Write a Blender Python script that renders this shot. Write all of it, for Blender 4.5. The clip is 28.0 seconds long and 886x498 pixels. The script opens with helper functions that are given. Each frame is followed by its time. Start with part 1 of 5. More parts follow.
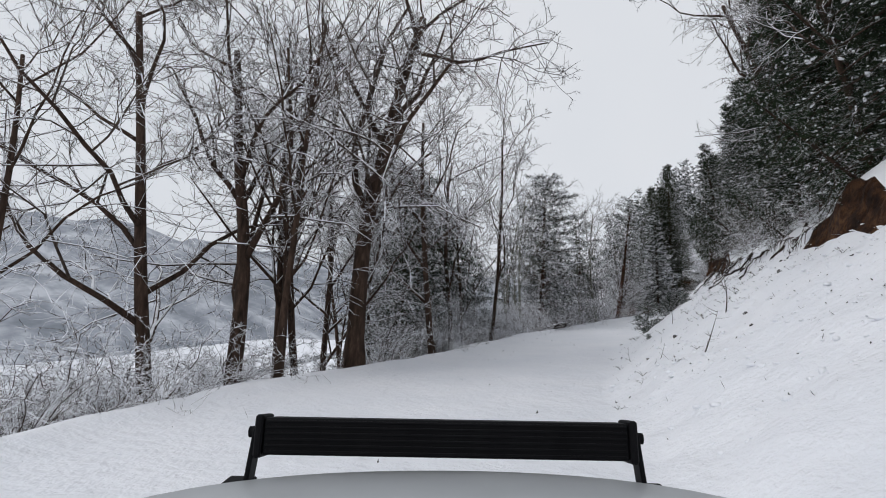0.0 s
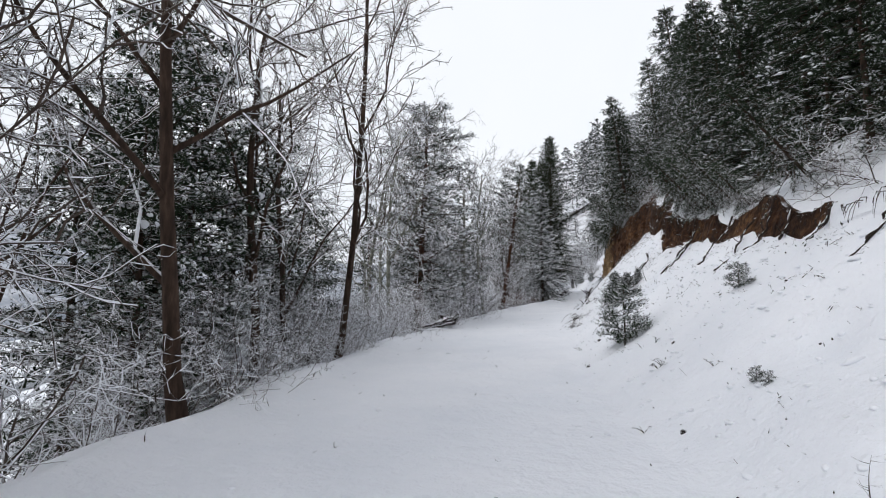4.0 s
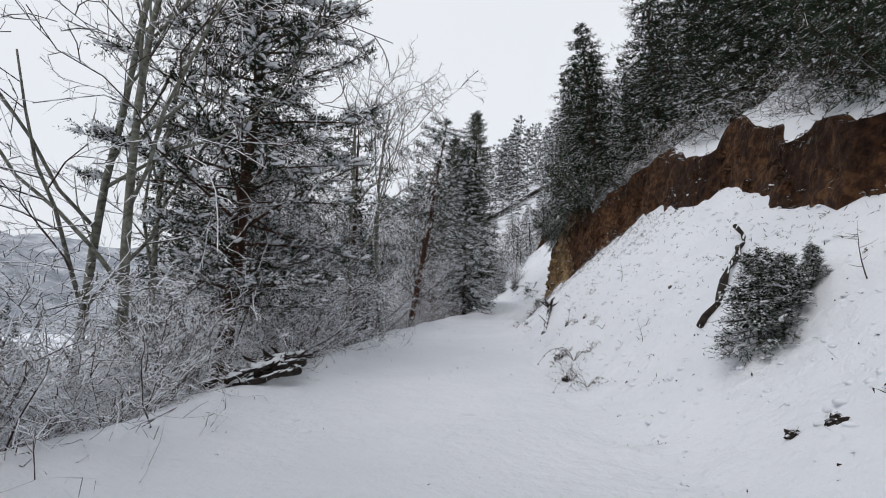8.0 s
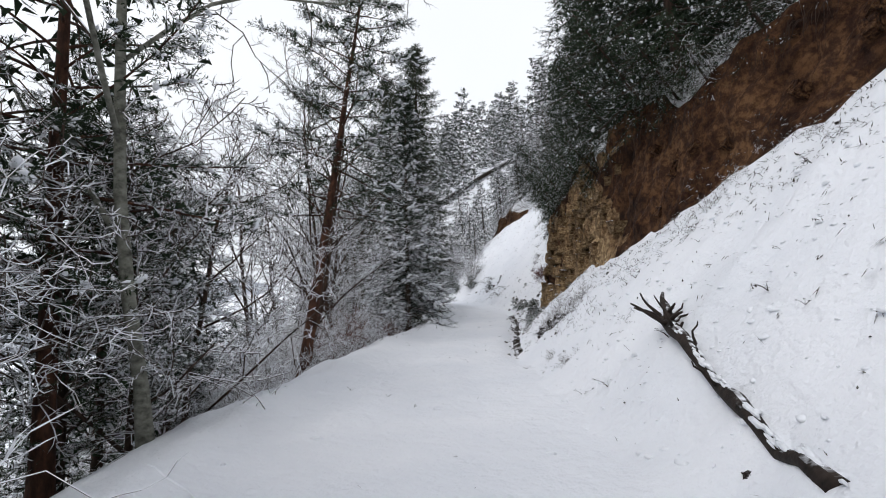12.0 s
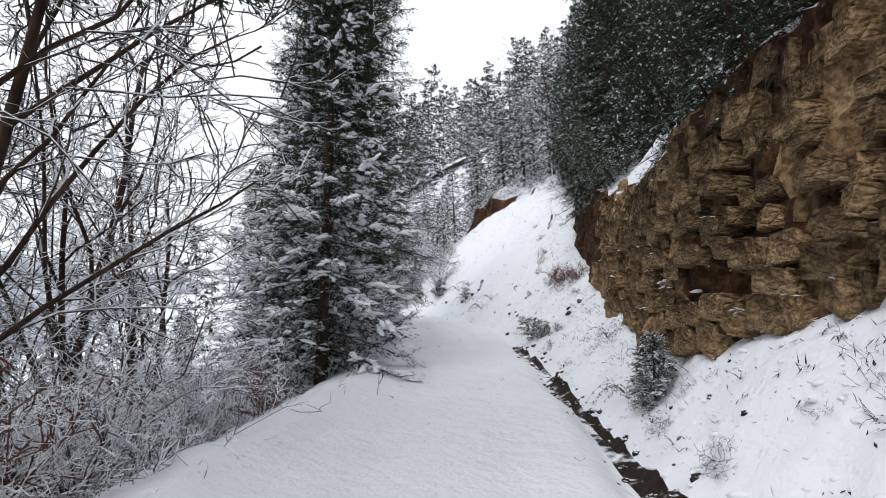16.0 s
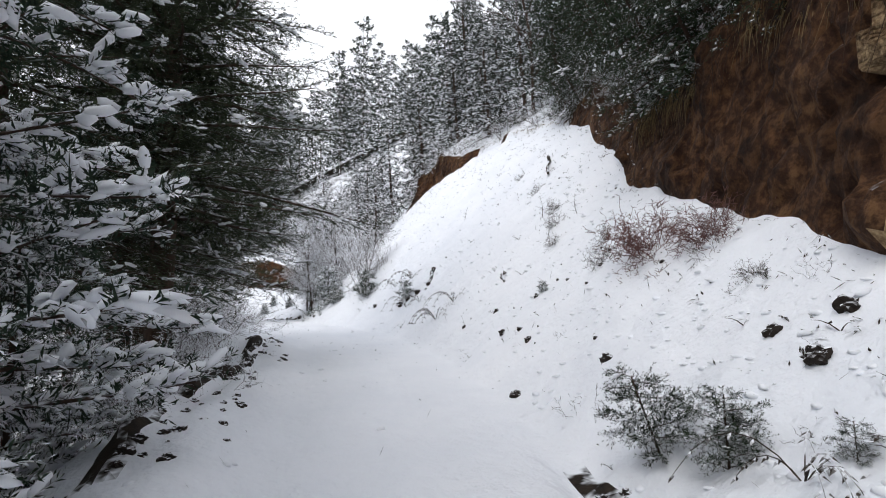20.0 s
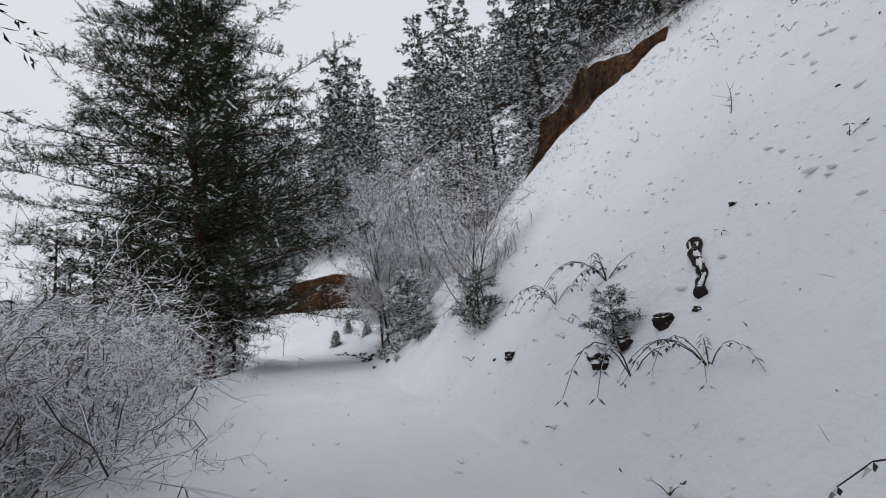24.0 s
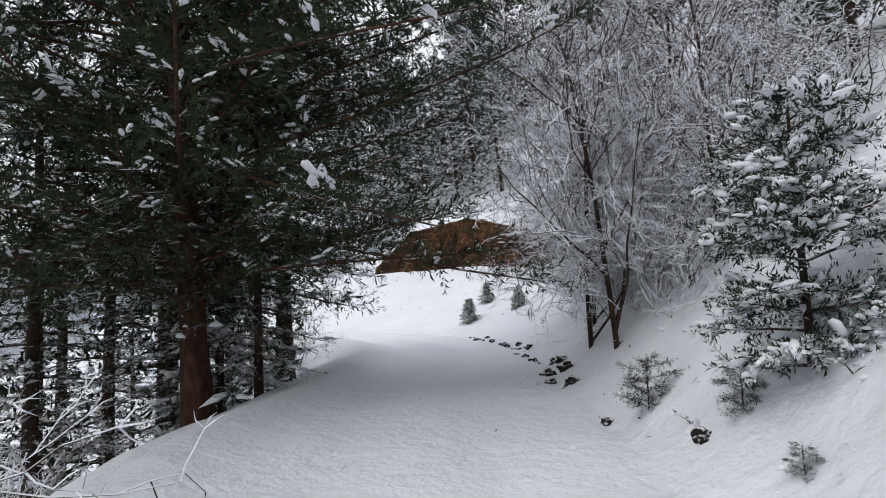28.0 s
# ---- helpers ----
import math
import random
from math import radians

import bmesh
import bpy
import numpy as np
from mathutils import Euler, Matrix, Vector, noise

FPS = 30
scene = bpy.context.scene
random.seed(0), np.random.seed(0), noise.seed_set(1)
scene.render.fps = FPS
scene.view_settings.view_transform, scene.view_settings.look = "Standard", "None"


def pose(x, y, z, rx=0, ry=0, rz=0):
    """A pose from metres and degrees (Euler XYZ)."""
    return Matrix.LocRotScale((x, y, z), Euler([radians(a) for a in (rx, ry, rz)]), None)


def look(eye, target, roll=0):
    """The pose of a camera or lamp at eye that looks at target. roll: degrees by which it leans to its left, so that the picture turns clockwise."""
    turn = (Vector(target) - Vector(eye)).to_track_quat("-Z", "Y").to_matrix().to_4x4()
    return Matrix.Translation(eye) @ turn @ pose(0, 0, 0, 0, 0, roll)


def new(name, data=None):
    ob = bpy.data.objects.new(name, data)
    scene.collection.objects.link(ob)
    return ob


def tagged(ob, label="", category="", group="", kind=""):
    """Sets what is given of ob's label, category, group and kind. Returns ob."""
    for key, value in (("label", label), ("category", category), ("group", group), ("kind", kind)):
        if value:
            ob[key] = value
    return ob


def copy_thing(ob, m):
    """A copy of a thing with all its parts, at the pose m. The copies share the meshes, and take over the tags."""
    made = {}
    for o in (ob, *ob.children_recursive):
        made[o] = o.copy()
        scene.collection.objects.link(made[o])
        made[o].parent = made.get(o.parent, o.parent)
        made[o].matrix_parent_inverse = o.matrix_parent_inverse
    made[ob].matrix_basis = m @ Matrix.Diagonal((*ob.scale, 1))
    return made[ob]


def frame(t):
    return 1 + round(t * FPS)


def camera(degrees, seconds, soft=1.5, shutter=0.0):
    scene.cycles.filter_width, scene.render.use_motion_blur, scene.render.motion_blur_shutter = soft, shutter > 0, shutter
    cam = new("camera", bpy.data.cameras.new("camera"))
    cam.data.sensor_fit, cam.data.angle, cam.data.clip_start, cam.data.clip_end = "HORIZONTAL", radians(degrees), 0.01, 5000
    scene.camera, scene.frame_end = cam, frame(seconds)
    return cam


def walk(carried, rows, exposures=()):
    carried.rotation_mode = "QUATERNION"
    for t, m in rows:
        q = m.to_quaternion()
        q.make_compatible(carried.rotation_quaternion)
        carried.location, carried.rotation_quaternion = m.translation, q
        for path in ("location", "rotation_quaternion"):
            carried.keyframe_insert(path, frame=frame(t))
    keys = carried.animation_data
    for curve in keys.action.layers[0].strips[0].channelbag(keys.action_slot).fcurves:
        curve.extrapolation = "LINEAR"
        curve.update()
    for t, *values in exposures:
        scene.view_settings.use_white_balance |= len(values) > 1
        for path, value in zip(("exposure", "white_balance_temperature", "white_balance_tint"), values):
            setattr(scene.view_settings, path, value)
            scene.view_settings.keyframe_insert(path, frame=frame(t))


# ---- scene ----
cam = camera(76.5, 28.0, soft=1.0)
METRES, EYE, TILT, LEAN, TURN = 98.0, 2.05, 7.0, -0.3, 0.0
ROWS = [
    (0.0, 0.0, 0.0, 0.0, 0.0, 0.0, -0.0),
    (0.5, 0.0001, 0.018, -0.0017, -0.86, -0.32, 0.06),
    (1.0, 0.0005, 0.0343, -0.003, -1.91, -0.48, 0.06),
    (1.5, 0.0014, 0.0505, -0.0047, -3.54, -0.55, -0.04),
    (2.0, 0.0021, 0.0667, -0.0064, -4.5, -0.74, -0.47),
    (2.5, 0.0041, 0.0823, -0.0085, -5.97, -0.89, -0.65),
    (3.0, 0.006, 0.097, -0.0099, -8.28, -1.25, -0.91),
    (3.5, 0.0095, 0.1135, -0.0117, -10.79, -1.18, -1.22),
    (4.0, 0.0141, 0.1291, -0.0134, -14.03, -1.07, -1.35),
    (4.5, 0.0184, 0.1447, -0.0148, -16.74, -0.98, -1.67),
    (6.5, 0.0421, 0.2111, -0.0229, -21.27, -0.62, -3.4),
    (7.0, 0.049, 0.2311, -0.0247, -22.24, -0.51, -3.66),
    (7.5, 0.0549, 0.2472, -0.0261, -22.66, -0.32, -3.9),
    (8.0, 0.0626, 0.2669, -0.0274, -23.32, 0.16, -4.21),
    (8.5, 0.0692, 0.2843, -0.0287, -24.04, 0.66, -4.64),
    (9.0, 0.0775, 0.3027, -0.0301, -24.7, 0.72, -4.79),
    (9.5, 0.0864, 0.321, -0.0317, -25.62, 0.69, -4.74),
    (10.0, 0.0954, 0.3392, -0.0331, -26.39, 0.52, -3.79),
    (10.5, 0.1048, 0.3583, -0.0348, -26.86, 0.49, -3.13),
    (11.0, 0.1132, 0.3737, -0.0362, -27.64, 0.5, -2.16),
    (11.5, 0.1231, 0.3931, -0.0377, -28.29, 0.42, -1.66),
    (12.0, 0.1309, 0.4089, -0.0389, -29.3, 0.6, -1.73),
    (12.5, 0.1398, 0.426, -0.0402, -30.06, 0.99, -1.95),
    (14.5, 0.1755, 0.4899, -0.0449, -32.81, 1.77, -4.3),
    (15.0, 0.1851, 0.506, -0.0459, -33.07, 1.83, -4.47),
    (15.5, 0.1934, 0.5202, -0.0468, -33.25, 1.85, -4.42),
    (16.0, 0.2032, 0.5363, -0.048, -33.45, 1.63, -4.19),
    (16.5, 0.2125, 0.5516, -0.049, -33.73, 1.48, -4.29),
    (17.0, 0.2223, 0.5655, -0.0502, -34.44, 1.3, -4.38),
    (17.5, 0.2338, 0.5809, -0.0511, -36.57, 1.46, -4.53),
    (18.0, 0.2446, 0.5942, -0.0521, -38.11, 1.55, -4.25),
    (18.5, 0.2564, 0.6094, -0.0531, -39.31, 1.55, -3.69),
    (19.0, 0.2672, 0.6237, -0.054, -39.4, 1.58, -3.33),
    (19.5, 0.2779, 0.6379, -0.0547, -39.37, 1.71, -3.29),
    (20.0, 0.2886, 0.6519, -0.0555, -39.25, 1.9, -3.24),
    (20.5, 0.2986, 0.6664, -0.0561, -39.1, 2.07, -2.7),
    (21.0, 0.3082, 0.6811, -0.0565, -38.32, 2.36, -2.21),
    (21.5, 0.3171, 0.6953, -0.057, -36.45, 2.6, -1.5),
    (22.0, 0.3265, 0.7122, -0.0575, -34.52, 2.84, -1.11),
    (22.5, 0.3351, 0.7277, -0.0582, -32.63, 2.72, -0.58),
    (24.5, 0.3662, 0.7882, -0.0595, -28.5, 2.32, 1.44),
    (25.0, 0.3706, 0.8017, -0.0602, -27.08, 2.03, 1.67),
    (25.5, 0.3772, 0.8191, -0.0616, -24.85, 1.31, 1.69),
    (26.0, 0.3829, 0.8338, -0.0629, -23.73, 0.65, 1.66),
    (26.5, 0.3878, 0.8498, -0.0644, -22.87, -0.17, 1.95),
    (27.0, 0.3908, 0.866, -0.0659, -21.06, -0.27, 1.97),
    (27.5, 0.3935, 0.8828, -0.0678, -18.45, -0.47, 1.46),
    (28.0, 0.3976, 0.899, -0.0696, -17.08, -1.03, 0.59),
]
walk(cam, [(t, pose(0, 0, EYE, TILT, LEAN, TURN) @ pose(METRES * x, METRES * y, METRES * z, 90 + pitch, roll, yaw)) for t, x, y, z, yaw, pitch, roll in ROWS],
     exposures=[(0.0, -0.35), (1.5, -0.3), (4.0, 0.05), (7.0, -0.2), (8.0, -0.15), (10.0, 0.0), (12.0, 0.1), (15.0, 0.15), (16.0, 0.33), (17.0, 0.22), (18.0, 0.25), (20.0, 0.42), (21.0, 0.38), (22.5, 0.1), (24.5, -0.4), (26.5, -0.35), (28.0, 0.05)])

# ---- light ----
world = bpy.data.worlds.new("overcast_sky")
scene.world = world
world.use_nodes = True
wn, wl = world.node_tree.nodes, world.node_tree.links
sky = wn.new("ShaderNodeTexSky")
sky.sky_type, sky.sun_disc, sky.sun_elevation, sky.sun_rotation = "NISHITA", False, radians(46), radians(244)
sky.air_density, sky.dust_density = 1.0, 4.0
deck = wn.new("ShaderNodeMixRGB")          # the cloud deck hides most of the blue
deck.inputs["Fac"].default_value = 0.93
dim = wn.new("ShaderNodeMixRGB")
dim.blend_type = "MULTIPLY"
dim.inputs["Fac"].default_value, dim.inputs["Color2"].default_value = 1.0, (0.1, 0.1, 0.1, 1)
wl.new(sky.outputs["Color"], dim.inputs["Color1"])
wl.new(dim.outputs["Color"], deck.inputs["Color1"])
wnoise, wramp, wco = wn.new("ShaderNodeTexNoise"), wn.new("ShaderNodeValToRGB"), wn.new("ShaderNodeTexCoord")
wnoise.inputs["Scale"].default_value, wnoise.inputs["Detail"].default_value = 1.6, 5
wramp.color_ramp.elements[0].position, wramp.color_ramp.elements[1].position = 0.3, 0.7
wramp.color_ramp.elements[0].color, wramp.color_ramp.elements[1].color = (0.885, 0.93, 1.0, 1), (0.985, 1.01, 1.06, 1)
wl.new(wco.outputs["Generated"], wnoise.inputs["Vector"])
wl.new(wnoise.outputs["Fac"], wramp.inputs["Fac"])
wl.new(wramp.outputs["Color"], deck.inputs["Color2"])
wl.new(deck.outputs["Color"], wn["Background"].inputs["Color"])
wn["Background"].inputs["Strength"].default_value = 1.0
sun = new("sun", bpy.data.lights.new("sun", "SUN"))
sun.data.energy, sun.data.angle, sun.data.color = 0.8, radians(30), (1.0, 0.98, 0.95)
sun.matrix_world = look((-45, 18, 52), (0, 40, 0))


# ---- materials ----
def material(name, rough=0.7, metal=0.0):
    m = bpy.data.materials.new(name)
    m.use_nodes = True
    b = m.node_tree.nodes["Principled BSDF"]
    b.inputs["Roughness"].default_value, b.inputs["Metallic"].default_value = rough, metal
    return m, m.node_tree.nodes, m.node_tree.links, b


def noise_node(n, l, scale, detail=4, space="Object", rough=0.6):
    co, t = n.new("ShaderNodeTexCoord"), n.new("ShaderNodeTexNoise")
    t.inputs["Scale"].default_value, t.inputs["Detail"].default_value, t.inputs["Roughness"].default_value = scale, detail, rough
    l.new(co.outputs[space], t.inputs["Vector"])
    return t


def ramp(n, l, src, stops):
    r = n.new("ShaderNodeValToRGB")
    while len(r.color_ramp.elements) < len(stops):
        r.color_ramp.elements.new(0.5)
    for e, (p, c) in zip(r.color_ramp.elements, stops):
        e.position, e.color = p, (*c, 1) if len(c) == 3 else c
    l.new(src, r.inputs["Fac"])
    return r


def bump(n, l, b, src, strength, distance):
    k = n.new("ShaderNodeBump")
    k.inputs["Strength"].default_value, k.inputs["Distance"].default_value = strength, distance
    l.new(src, k.inputs["Height"])
    l.new(k.outputs["Normal"], b.inputs["Normal"])
    return k


def math_node(n, l, op, a, c, clamp=False):
    k = n.new("ShaderNodeMath")
    k.operation, k.use_clamp = op, clamp
    for i, v in enumerate((a, c)):
        if isinstance(v, (int, float)):
            k.inputs[i].default_value = v
        else:
            l.new(v, k.inputs[i])
    return k.outputs[0]


SNOW = (0.87, 0.885, 0.93)


def mottled(name, stops, scale, rough=0.8, bumpy=0.4, depth=0.02, detail=6, metal=0.0, space="Object"):
    m, n, l, b = material(name, rough, metal)
    t = noise_node(n, l, scale, detail, space)
    l.new(ramp(n, l, t.outputs["Fac"], stops).outputs["Color"], b.inputs["Base Color"])
    if bumpy:
        bump(n, l, b, t.outputs["Fac"], bumpy, depth)
    return m


def snowed(name, stops, scale, low, high, rough=0.85, patch=3.0, bumpy=0.5, stretch=None, random_tint=0.0):
    """A surface with snow lying on what faces up; patches of it have fallen off."""
    m, n, l, b = material(name, rough)
    t = noise_node(n, l, scale, 6)
    if stretch:
        mp = n.new("ShaderNodeMapping")
        mp.inputs["Scale"].default_value = stretch
        co = n.new("ShaderNodeTexCoord")
        l.new(co.outputs["Object"], mp.inputs["Vector"])
        l.new(mp.outputs["Vector"], t.inputs["Vector"])
    own = ramp(n, l, t.outputs["Fac"], stops).outputs["Color"]
    geo, sep = n.new("ShaderNodeNewGeometry"), n.new("ShaderNodeSeparateXYZ")
    l.new(geo.outputs["True Normal"], sep.inputs["Vector"])
    p = noise_node(n, l, patch, 3)
    lift = math_node(n, l, "MULTIPLY_ADD", p.outputs["Fac"], 1.2)
    lift.node.inputs[2].default_value = -0.6
    up = math_node(n, l, "ADD", sep.outputs["Z"], lift)
    mr = n.new("ShaderNodeMapRange")
    mr.interpolation_type = "SMOOTHSTEP"
    mr.inputs["From Min"].default_value, mr.inputs["From Max"].default_value = low, high
    l.new(up, mr.inputs["Value"])
    mix = n.new("ShaderNodeMixRGB")
    mix.inputs["Color2"].default_value = (*SNOW, 1)
    l.new(mr.outputs["Result"], mix.inputs["Fac"])
    if random_tint:
        info, hsv = n.new("ShaderNodeObjectInfo"), n.new("ShaderNodeHueSaturation")
        v = math_node(n, l, "MULTIPLY_ADD", info.outputs["Random"], random_tint)
        v.node.inputs[2].default_value = 1 - random_tint / 2
        l.new(v, hsv.inputs["Value"])
        l.new(own, hsv.inputs["Color"])
        own = hsv.outputs["Color"]
    l.new(own, mix.inputs["Color1"])
    l.new(mix.outputs["Color"], b.inputs["Base Color"])
    b.inputs["Specular IOR Level"].default_value = 0.2
    if bumpy:
        bump(n, l, b, t.outputs["Fac"], bumpy, 0.02)
    return m


def snow_material():
    m, n, l, b = material("snow", 0.65)
    big, fine = noise_node(n, l, 0.5, 5), noise_node(n, l, 14.0, 6)
    l.new(ramp(n, l, big.outputs["Fac"], [(0.3, (0.83, 0.85, 0.90)), (0.7, (0.90, 0.91, 0.95))]).outputs["Color"], b.inputs["Base Color"])
    h = math_node(n, l, "MULTIPLY_ADD", fine.outputs["Fac"], 0.16)
    mid = noise_node(n, l, 2.2, 4)
    l.new(mid.outputs["Fac"], h.node.inputs[2])
    small = noise_node(n, l, 6.5, 3)
    h2 = math_node(n, l, "MULTIPLY_ADD", small.outputs["Fac"], 0.4)
    l.new(h, h2.node.inputs[2])
    bump(n, l, b, h2, 0.6, 0.15)
    b.inputs["Specular IOR Level"].default_value = 0.25
    return m


M_SNOW = snow_material()
def cut_face(name, dark, mid, pale, fine, joints, tint=0.0):
    """Bare cut ground: large patches of two soils, fine crumbly grain, open joints, snow caught on what faces up."""
    m = snowed(name, [(0.30, dark), (0.47, mid), (0.60, pale)], fine, 0.86, 1.08, 0.95, 2.4, 0.0, None, tint)
    n, l = m.node_tree.nodes, m.node_tree.links
    b = n["Principled BSDF"]
    grain = [k for k in n if k.bl_idname == "ShaderNodeTexNoise" and abs(k.inputs["Scale"].default_value - fine) < 1e-4][0]
    grain.inputs["Detail"].default_value, grain.inputs["Roughness"].default_value = 10, 0.72
    patch = noise_node(n, l, 0.7, 3)
    tone = ramp(n, l, patch.outputs["Fac"], [(0.36, (0.38, 0.32, 0.28)), (0.50, (0.9, 0.82, 0.75)), (0.66, (1.35, 1.35, 1.3))])
    mixer = [k for k in n if k.bl_idname == "ShaderNodeMixRGB"][0]
    own = mixer.inputs["Color1"].links[0].from_socket
    mul = n.new("ShaderNodeMixRGB")
    mul.blend_type = "MULTIPLY"
    mul.inputs["Fac"].default_value = 1.0
    l.new(own, mul.inputs["Color1"])
    l.new(tone.outputs["Color"], mul.inputs["Color2"])
    l.new(mul.outputs["Color"], mixer.inputs["Color1"])
    v, co = n.new("ShaderNodeTexVoronoi"), n.new("ShaderNodeTexCoord")
    v.feature = "DISTANCE_TO_EDGE"
    v.inputs["Scale"].default_value = joints
    l.new(co.outputs["Object"], v.inputs["Vector"])
    edge = math_node(n, l, "MULTIPLY", v.outputs["Distance"], 5.0, True)
    h = math_node(n, l, "MULTIPLY_ADD", grain.outputs["Fac"], 0.9)
    l.new(edge, h.node.inputs[2])
    bump(n, l, b, h, 0.9, 0.06)
    return m


M_EARTH = cut_face("earth_bank", (0.010, 0.005, 0.0035), (0.042, 0.019, 0.010), (0.115, 0.06, 0.028), 5.0, 1.6)
M_FLOOR = snowed("forest_floor", [(0.3, (0.02, 0.016, 0.013)), (0.7, (0.07, 0.055, 0.042))], 4.0, 0.2, 0.7, 0.95, 1.3, 0.8)
M_ROCK = cut_face("rock", (0.04, 0.024, 0.014), (0.18, 0.118, 0.066), (0.35, 0.255, 0.15), 9.0, 3.4, 0.7)
M_BARK = snowed("bark", [(0.3, (0.018, 0.012, 0.009)), (0.55, (0.055, 0.034, 0.024)), (0.75, (0.10, 0.065, 0.048))], 9.0, 0.62, 0.9, 0.9, 6.0, 1.0, (1, 1, 0.25))
M_PINE_BARK = snowed("pine_bark", [(0.3, (0.015, 0.009, 0.007)), (0.5, (0.055, 0.026, 0.017)), (0.75, (0.13, 0.058, 0.032))], 9.0, 0.7, 0.95, 0.9, 6.0, 1.0, (1, 1, 0.4))
M_PALE_BARK = snowed("pale_bark", [(0.3, (0.05, 0.05, 0.04)), (0.5, (0.17, 0.17, 0.14)), (0.75, (0.30, 0.30, 0.26))], 7.0, 0.62, 0.9, 0.9, 6.0, 0.7, (1, 1, 1.5))
M_NEEDLE = snowed("needles", [(0.3, (0.008, 0.014, 0.008)), (0.55, (0.022, 0.036, 0.017)), (0.8, (0.05, 0.068, 0.03))], 5.0, 0.55, 1.0, 0.85, 1.6, 0.0, None, 0.5)
M_SNOWY = snowed("snowy_needles", [(0.3, (0.010, 0.018, 0.012)), (0.55, (0.026, 0.044, 0.026)), (0.8, (0.055, 0.08, 0.05))], 5.0, 0.42, 0.92, 0.85, 1.6, 0.0, None, 0.4)
M_SOIL = snowed("dark_soil", [(0.3, (0.008, 0.006, 0.005)), (0.7, (0.038, 0.026, 0.018))], 7.0, 0.86, 1.06, 0.95, 2.6, 0.9)
M_FROSTED = snowed("frosted_needles", [(0.3, (0.016, 0.022, 0.016)), (0.55, (0.035, 0.045, 0.032)), (0.8, (0.07, 0.08, 0.06))], 2.0, -0.6, 0.65, 0.85, 0.7, 0.0)
# higher snow threshold than the plain needles, greens slightly lighter
M_DARK_NEEDLE = snowed("thinly_snowed_needles", [(0.3, (0.014, 0.020, 0.011)), (0.55, (0.038, 0.050, 0.024)), (0.8, (0.075, 0.088, 0.044))], 5.0, 0.72, 1.12, 0.85, 1.2, 0.0, None, 0.4)
M_TWIG = snowed("snowy_twigs", [(0.3, (0.03, 0.022, 0.018)), (0.7, (0.10, 0.075, 0.06))], 6.0, -0.2, 0.3, 0.9, 5.0, 0.0)
M_RIME = snowed("rimed_twigs", [(0.3, (0.035, 0.028, 0.024)), (0.7, (0.11, 0.085, 0.07))], 6.0, -0.55, 0.1, 0.9, 4.0, 0.0)
M_LOAD = mottled("fresh_snow", [(0.3, (0.84, 0.86, 0.91)), (0.7, (0.90, 0.91, 0.94))], 3.0, 0.7, 0.5, 0.04)
# snow-flecked woods; the pale blue-grey is distance haze put into the colour
M_FAR = mottled("haze_tinted_woods", [(0.36, (0.20, 0.22, 0.25)), (0.5, (0.31, 0.33, 0.37)), (0.64, (0.52, 0.54, 0.58))], 0.05, 1.0, 0.0)
M_RIVER = mottled("river_water", [(0.3, (0.03, 0.035, 0.04)), (0.7, (0.06, 0.065, 0.07))], 0.4, 0.15, 0.2, 0.02)


# ---- mesh helpers ----
def mesh_of(name, verts, faces, mats, smooth=False, index=None):
    me = bpy.data.meshes.new(name)
    me.from_pydata(verts, [], faces)
    for m in mats if isinstance(mats, (list, tuple)) else [mats]:
        me.materials.append(m)
    if smooth:
        me.polygons.foreach_set("use_smooth", [True] * len(me.polygons))
    if index is not None:
        me.polygons.foreach_set("material_index", index)
    me.update()
    return me


